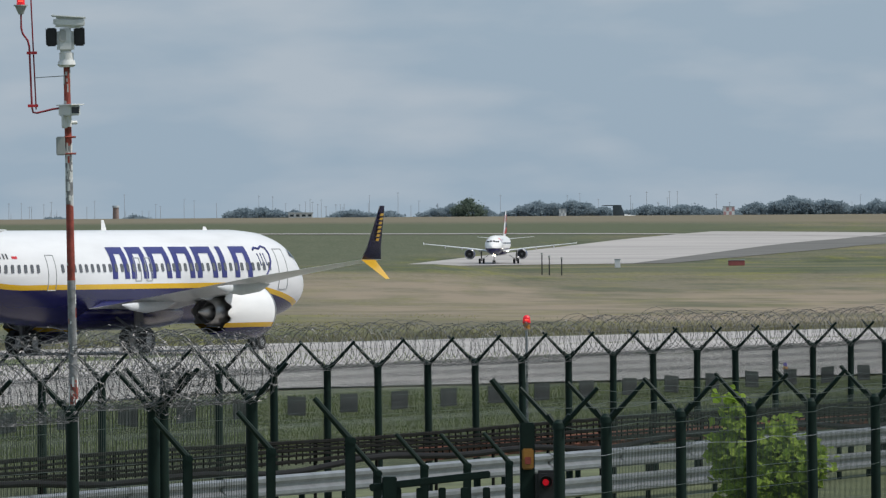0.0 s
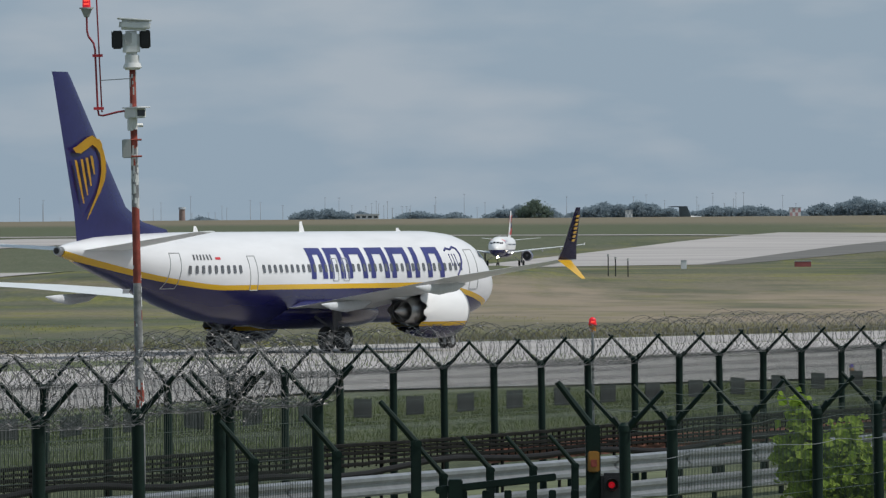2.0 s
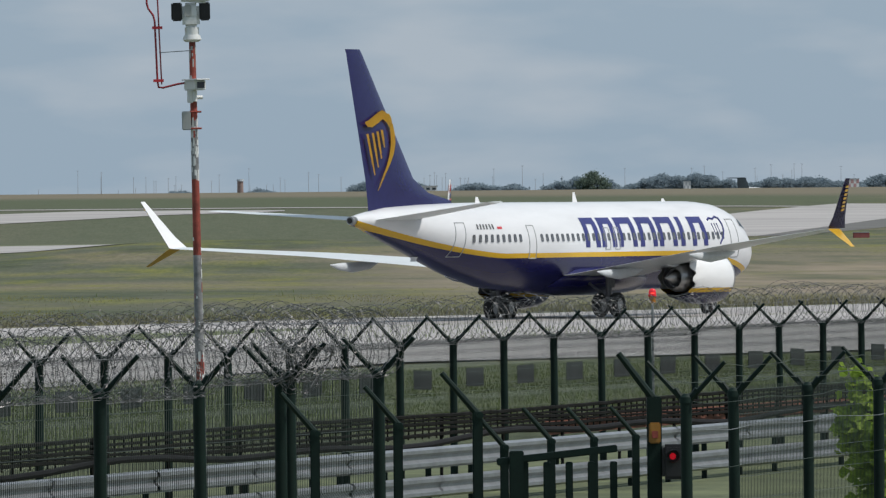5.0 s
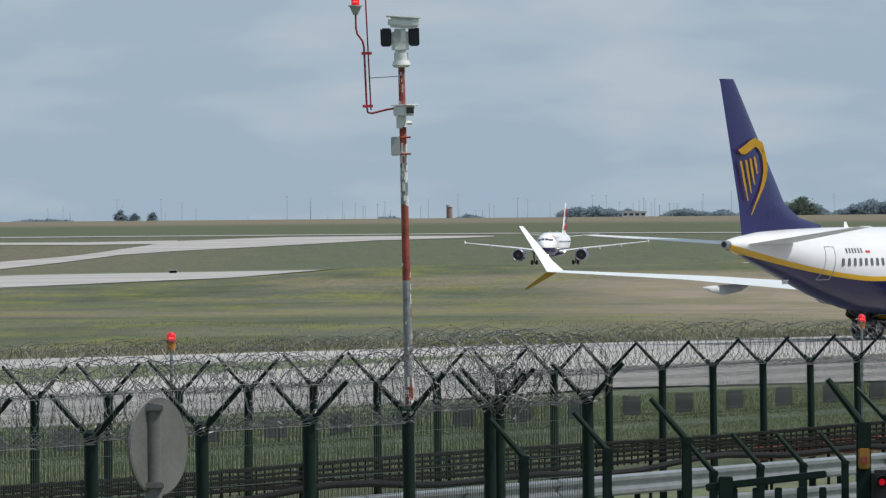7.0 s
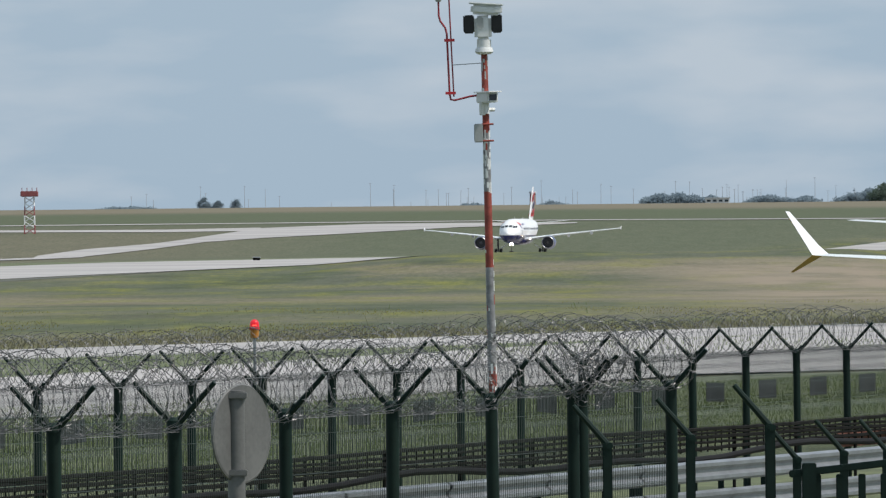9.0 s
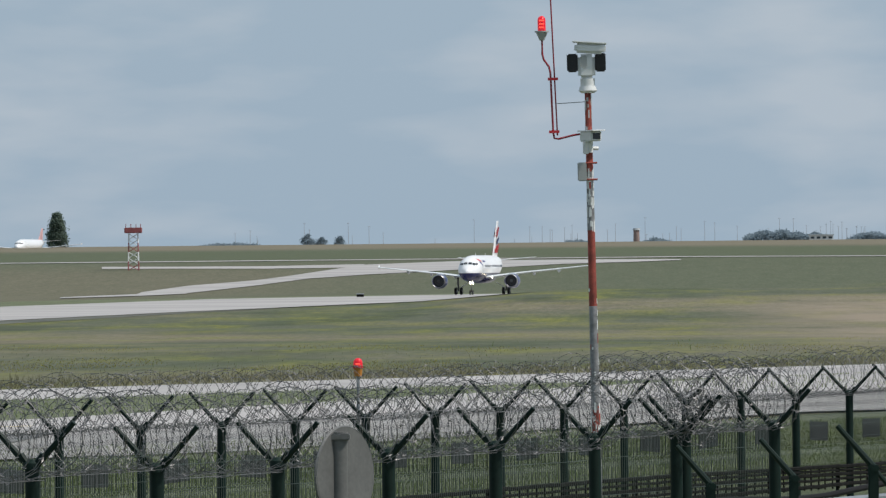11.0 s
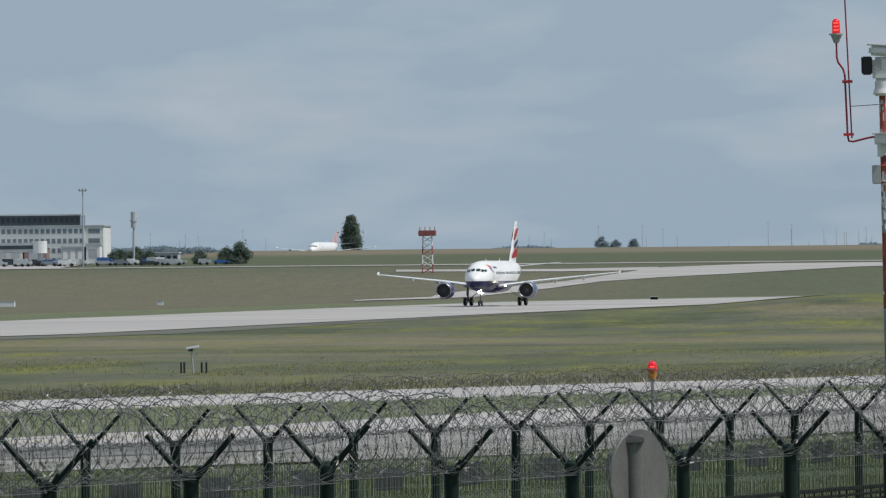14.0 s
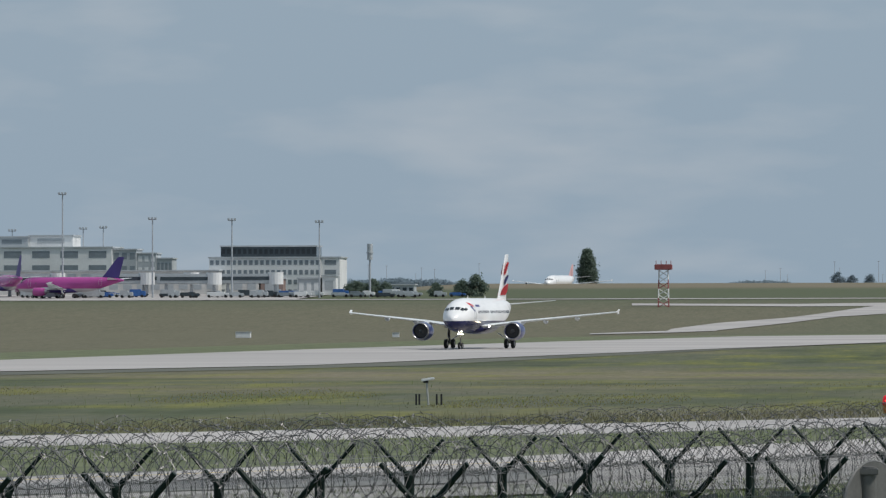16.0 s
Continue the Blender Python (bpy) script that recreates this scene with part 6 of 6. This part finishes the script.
def lattice_tower():
    """Red and white lattice tower with a wide head, on the field."""
    y = 2380.0
    x, _, zt = spot(-879, 76, y)
    z0 = ground_z(x, y)
    H = zt - z0
    f = thing("lattice_tower", "red and white lattice antenna tower with a wide head", "antenna tower", at=(x, y, z0))
    for sx in (-1, 1):
        for sy in (-1, 1):
            for k in range(4):
                a, b = k / 4, (k + 1) / 4
                w0, w1 = 1.35 - 0.2 * a, 1.35 - 0.2 * b
                part("leg", rod(fresh(), (sx * w0, sy * w0, H * 0.86 * a), (sx * w1, sy * w1, H * 0.86 * b), 0.10, n=6), "dull_red" if k % 2 == 0 else "facade", f)
    for k in range(6):
        z0_, z1_ = H * 0.86 * k / 6, H * 0.86 * (k + 1) / 6
        w0 = 1.35 - 0.2 * k / 6
        bm = fresh()
        for s in (-1, 1):
            rod(bm, (-w0, s * w0, z0_), (w0, s * w0, z1_), 0.06, n=5)
            rod(bm, (w0, s * w0, z0_), (-w0, s * w0, z1_), 0.06, n=5)
            rod(bm, (s * w0, -w0, z0_), (s * w0, w0, z1_), 0.06, n=5)
        part("bracing", bm, "dull_red" if k % 3 == 0 else "facade", f)
    part("head", box(fresh(), -2.2, 2.2, -2.2, 2.2, H * 0.87, H, 0.15), "dull_red", f, "red equipment head")
    for sx in (-1.9, -0.6, 0.7, 1.9):
        part("rod", rod(fresh(), (sx, 0, H), (sx, 0, H + 0.9), 0.1, n=5), "dull_red", f)


lattice_tower()


def radar_mast():
    x, y, zt = spot(-1401, 114, 2580)
    z0 = ground_z(x, y)
    H = zt - z0
    f = thing("telecom_mast", "grey mast with a dark antenna drum", "antenna mast", at=(x, y, z0))
    part("pole", rod(fresh(), (0, 0, 0), (0, 0, H * 0.72), 0.35, 0.25, 8), "far_steel", f)
    bm = rod(fresh(), (0, 0, H * 0.70), (0, 0, H), 0.75, 0.8, 12)
    rod(bm, (0, 0, H * 0.82), (0, 0, H * 0.85), 0.95, n=12)
    part("antenna_drum", bm, "facade_grey", f)


radar_mast()


def brick_tower():
    x, y, zt = spot(12, 66, 3250)
    z0 = ground_z(x, y) - 1
    f = thing("water_tower", "stout dull brick-red tower on the horizon", "tower", at=(x, y, z0))
    part("shaft", rod(fresh(), (0, 0, 0), (0, 0, zt - z0 - 0.6), 1.15, 1.05, 14), "dull_brick", f)
    part("cap", rod(fresh(), (0, 0, zt - z0 - 0.7), (0, 0, zt - z0), 1.35, 1.2, 14), "facade_grey", f)


brick_tower()


def light_unit():
    """A low approach light unit on the meadow with stub posts."""
    x, y, z = spot(-1297, -129, 470)
    z0 = ground_z(x, y)
    f = thing("approach_light", "white-hooded light unit on a short stand in the meadow", "airfield light", at=(x, y, z0))
    h = z - z0
    part("stand", rod(fresh(), (0, 0, 0), (-0.1, 0, h), 0.05, n=8), "box_grey", f)
    part("bracket", box(fresh(), -0.25, 0.0, -0.1, 0.1, h - 0.12, h, 0.01), "black", f)
    bm = box(fresh(), -0.38, 0.28, -0.16, 0.16, 0, 0.12, 0.03)
    part("hood", bm, "white_paint", f, "white lamp hood").matrix_basis = pose(0.03, 0, h + 0.02, 0, -9, 0)
    for sx in (-0.62, -0.46, 0.42, 0.66):
        part("stub_post", rod(fresh(), (sx, 0, 0), (sx, 0, 0.55), 0.05, n=8), "black", f)


light_unit()


def field_box(u, v, y, w, h, mat, label):
    x, _, z = spot(u, v, y)
    z0 = ground_z(x, y)
    f = thing("field_cabinet", label, "cabinet", at=(x, y, z0))
    part("body", box(fresh(), -w / 2, w / 2, -w / 3, w / 3, 0, h, 0.05), mat, f)
    part("lid", box(fresh(), -w / 2 - 0.05, w / 2 + 0.05, -w / 3 - 0.05, w / 3 + 0.05, h, h + 0.12, 0.03), "facade_grey", f)


field_box(1111, -38, 1620, 2.8, 0.9, "dull_red", "low red cabinet beside the runway")
field_box(900, -48, 1500, 0.9, 1.3, "facade", "white cabinet beside the runway")
field_box(-1627, -50, 1380, 2.2, 0.8, "facade", "pale low cabinet beside the runway")
field_box(-1355, -46, 1400, 1.0, 0.6, "facade", "small pale cabinet beside the runway")
field_box(-478, -46, 1420, 1.1, 0.5, "dark_weave", "dark low cabinet by the exit taxiway")
for u, v in ((766, -33), (779, -38), (801, -41)):
    x, y, z = spot(u, v, 1250)
    f = thing("marker_post", "dark thin marker post in the meadow", "post", "marker posts in the meadow", at=(x, y, ground_z(x, y)))
    part("shaft", rod(fresh(), (0, 0, 0), (0, 0, z - ground_z(x, y) + 0.6), 0.09, 0.08, 6), "black", f)
    part("cap", rod(fresh(), (0, 0, z - ground_z(x, y) + 0.5), (0, 0, z - ground_z(x, y) + 0.8), 0.16, 0.14, 8), "box_grey", f)

# parked airliners
JET_P = dict(JET_B, body_mat="body_pink", body_label="magenta body", fin_mat="purple", fin_label="purple fin", engine_mat="magenta", engine_label="", fairing_mat="purple", windows=[(7, 7.5)])
parked, _, _ = airliner("parked_airliner", "magenta airliner with a purple fin parked at the terminal", JET_P, "parked airliners")
parked.matrix_basis = pose(-316, 2565, ground_z(-300, 2565) + 0.17, 0, 0, 160)
p2 = copy_thing(parked, pose(-329, 2612, ground_z(-329, 2612) + 0.17, 0, 0, 112))
p2["label"] = "magenta airliner with a purple fin parked nose-in by the terminal"
JET_W = dict(JET_B, body_mat="white_paint", body_label="white body", fin_mat="pale_red", fin_label="pale red fin", fin=[(5.3, 26.0, 31.6, 0.32), (5.9, 26.7, 31.8, 0.34), (9.3, 30.4, 32.4, 0.16), (9.5, 30.7, 32.5, 0.12)], windows=[(7, 7.5)])
white, _, _ = airliner("parked_airliner", "white airliner parked behind the crest", JET_W, "parked airliners")
xw, yw, zw = spot(-1086, 47, 3060)
white.matrix_basis = pose(xw, yw, zw - 3.9, 0, 0, -102)


def tee_tail():
    """Dark high tail of an old jet showing over the crest."""
    x, y, z = spot(905, 40, 3250)
    f = thing("old_jet_tail", "dark tee-shaped tail of an old jet beyond the crest", "aeroplane", at=(x, y, z - 0.6))
    part("fin", loft(fresh(), [foil_side((2.2, 0, 0), (-2.4, 0, 0), 0.3), foil_side((0.4, 0, 4.6), (-2.6, 0, 4.6), 0.2)]), "glass_dark", f)
    part("tailplane", loft(fresh(), [[(-5.5 * s + d, 0, 4.6 + t) for d, t in ((0.8, 0), (0, 0.2), (-1.2, 0), (0, -0.1))] for s in (1, 0)] ), "glass_dark", f)
    part("body", rod(fresh(), (5.5, 0, 0.7), (1.5, 0, 0.9), 0.45, 0.6, 12), "facade", f)


tee_tail()


def crest_hut(u, y, w, h, wall, band, label):
    """A small hut standing on the crest, with a band of contrasting panels."""
    x = u / FOCAL * y
    f = thing("hut", label, "hut", at=(x, y, ground_z(x, y) - 0.1))
    part("wall", box(fresh(), -w / 2, w / 2, -1.2, 1.2, 0, h, 0.04), wall, f)
    part("roof", box(fresh(), -w / 2 - 0.15, w / 2 + 0.15, -1.35, 1.35, h, h + 0.18, 0.04), "facade_grey", f)
    panel = None
    for i in range(4):
        for k in range(2):
            m = pose(-w / 2 + (i + 0.5) * w / 4, -1.22, h * (0.06 + 0.46 * ((i + k) % 2)) if k else h * (0.06 + 0.46 * (i % 2)))
            if panel is None:
                panel = part("panel", box(fresh(), -w / 8, w / 8, -0.02, 0.02, 0, h * 0.42), band, f)
                panel.matrix_basis = m
            elif k == 0:
                again(panel, f, m)


crest_hut(1098, 3180, 3.8, 3.1, "facade", "pale_red", "small red and white chequered hut on the crest")
crest_hut(803, 3180, 2.4, 2.6, "facade", "far_steel", "small pale blue-grey hut on the crest")
for u, y in ((-2010, 2600), (-1850, 2605), (-1770, 2610), (-1730, 2600), (-1620, 2605)):
    x = u / FOCAL * y
    f = thing("jet_bridge", "grey covered passenger bridge at the terminal", "jet bridge", "jet bridges at the terminal", at=(x, y, ground_z(x, y) + 0.17))
    part("tunnel", box(fresh(), -8, 8, -1.4, 1.4, 3.4, 6.2, 0.2), "facade_grey", f)
    part("glazing", box(fresh(), -7, 7, -1.46, -1.38, 4.4, 5.4), "glass_dark", f)
    part("rotunda", rod(fresh(), (8, 0, 3.2), (8, 0, 6.6), 2.2, n=16), "facade", f)
    for lx in (-5.5, 8):
        part("leg", rod(fresh(), (lx, 0, 0), (lx, 0, 3.6), 0.5, 0.4, 8), "far_steel", f)
rng_v = random.Random(91)
for i in range(58):
    u = rng_v.uniform(-2060, -1240)
    x, y = u / FOCAL * 2560, 2560 + rng_v.uniform(0, 25)
    w, h = rng_v.uniform(1.5, 5), rng_v.uniform(1.1, 2.3)
    # mostly washed-out greys, with the apron's haze put into the paint
    mat = rng_v.choice(("facade_grey", "facade", "blue_paint", "glass_grey", "facade_grey", "facade_grey", "glass_dark"))
    f = thing("service_vehicle", {"blue_paint": "blue", "black": "dark"}.get(mat, "pale") + " service vehicle parked on the apron", "vehicle", "service vehicles on the apron", at=(x, y, ground_z(x, y) + 0.17))
    part("body", box(fresh(), -w / 2, w / 2, -1.1, 1.1, 0.35, h, 0.15), mat, f)
    part("cab", box(fresh(), w / 2 - 0.1, w / 2 + 1.3, -1.0, 1.0, 0.4, h * 0.8, 0.2), mat, f)
    for sx in (-w / 2 + 0.6, w / 2 + 0.3):
        part("wheel", rod(fresh(), (sx, -1.12, 0.4), (sx, 1.12, 0.4), 0.4, n=12), "tyre", f)


# ---- movement ----
# seconds and metres along the taxiway
TAXI_ROLL = ((0, -18.5), (0.5, -15.73), (1, -12.71), (1.5, -9.72), (2, -6.72), (2.5, -3.45), (3, 0.0), (5.5, 17.59), (6, 21.65), (6.5, 25.71), (7, 30.15),
             (7.5, 34.66), (8, 39.59), (9, 49.6), (10.5, 64.5), (12, 79.5), (14, 99.5), (16, 120.0))
TAXI_YAW = ((0, 6, 6.5, 7, 7.5, 8, 10.5, 16), (0, 0, -0.2, -0.67, -1.2, -1.8, -3.2, -3.2))   # a slight turn to the right, in degrees
# seconds and bearing of the engines' midpoint, in 1/FOCAL
RUN_ROLL = ((0, 684.5), (1.5, 603), (3, 512), (5.5, 318), (6, 277), (6.5, 235), (7, 190), (7.5, 140), (8, 86), (9, -20), (10.5, -207), (11, -273), (11.5, -342), (12, -418), (12.5, -498),
            (13, -585), (13.5, -677), (14, -775), (14.5, -876), (15, -988), (15.5, -1101), (16, -1226))


def motions():
    turn = math.degrees(math.atan2(TAXI_DIR[1], TAXI_DIR[0]))
    walk(jet_a, [(t, pose(*taxi(s, 0), 0.05, 0, 0, turn + float(np.interp(t, TAXI_YAW[0], TAXI_YAW[1]))) @ pose(0, 0, 0, -1.15)) for t, s in TAXI_ROLL])
    for w in [o for o in jet_a.children_recursive if o.name.startswith("wheel")]:
        at, r = w.location.copy(), w.location.z
        spin = []
        for k in range(16 * 15 + 1):
            t = k / 15
            s = float(np.interp(t, [a for a, _ in TAXI_ROLL], [b for _, b in TAXI_ROLL]))
            spin.append((t, Matrix.Translation(at) @ Matrix.Rotation(s / r, 4, "Y")))
        walk(w, spin)
    rows = []
    yaw = -90 - 8.0
    for t, u in RUN_ROLL:
        y = (RUN_SLOPE * RUN_AT[1] - RUN_AT[0]) / (RUN_SLOPE - u / FOCAL)
        x = RUN_AT[0] + RUN_SLOPE * (y - RUN_AT[1])
        m = Matrix.Translation((x, y, ground_z(x, y) + 0.17)) @ Matrix.Rotation(radians(yaw), 4, "Z") @ Matrix.Translation((9.5, 0, 0))
        rows.append((t, m))
    walk(jet_b, rows)


motions()
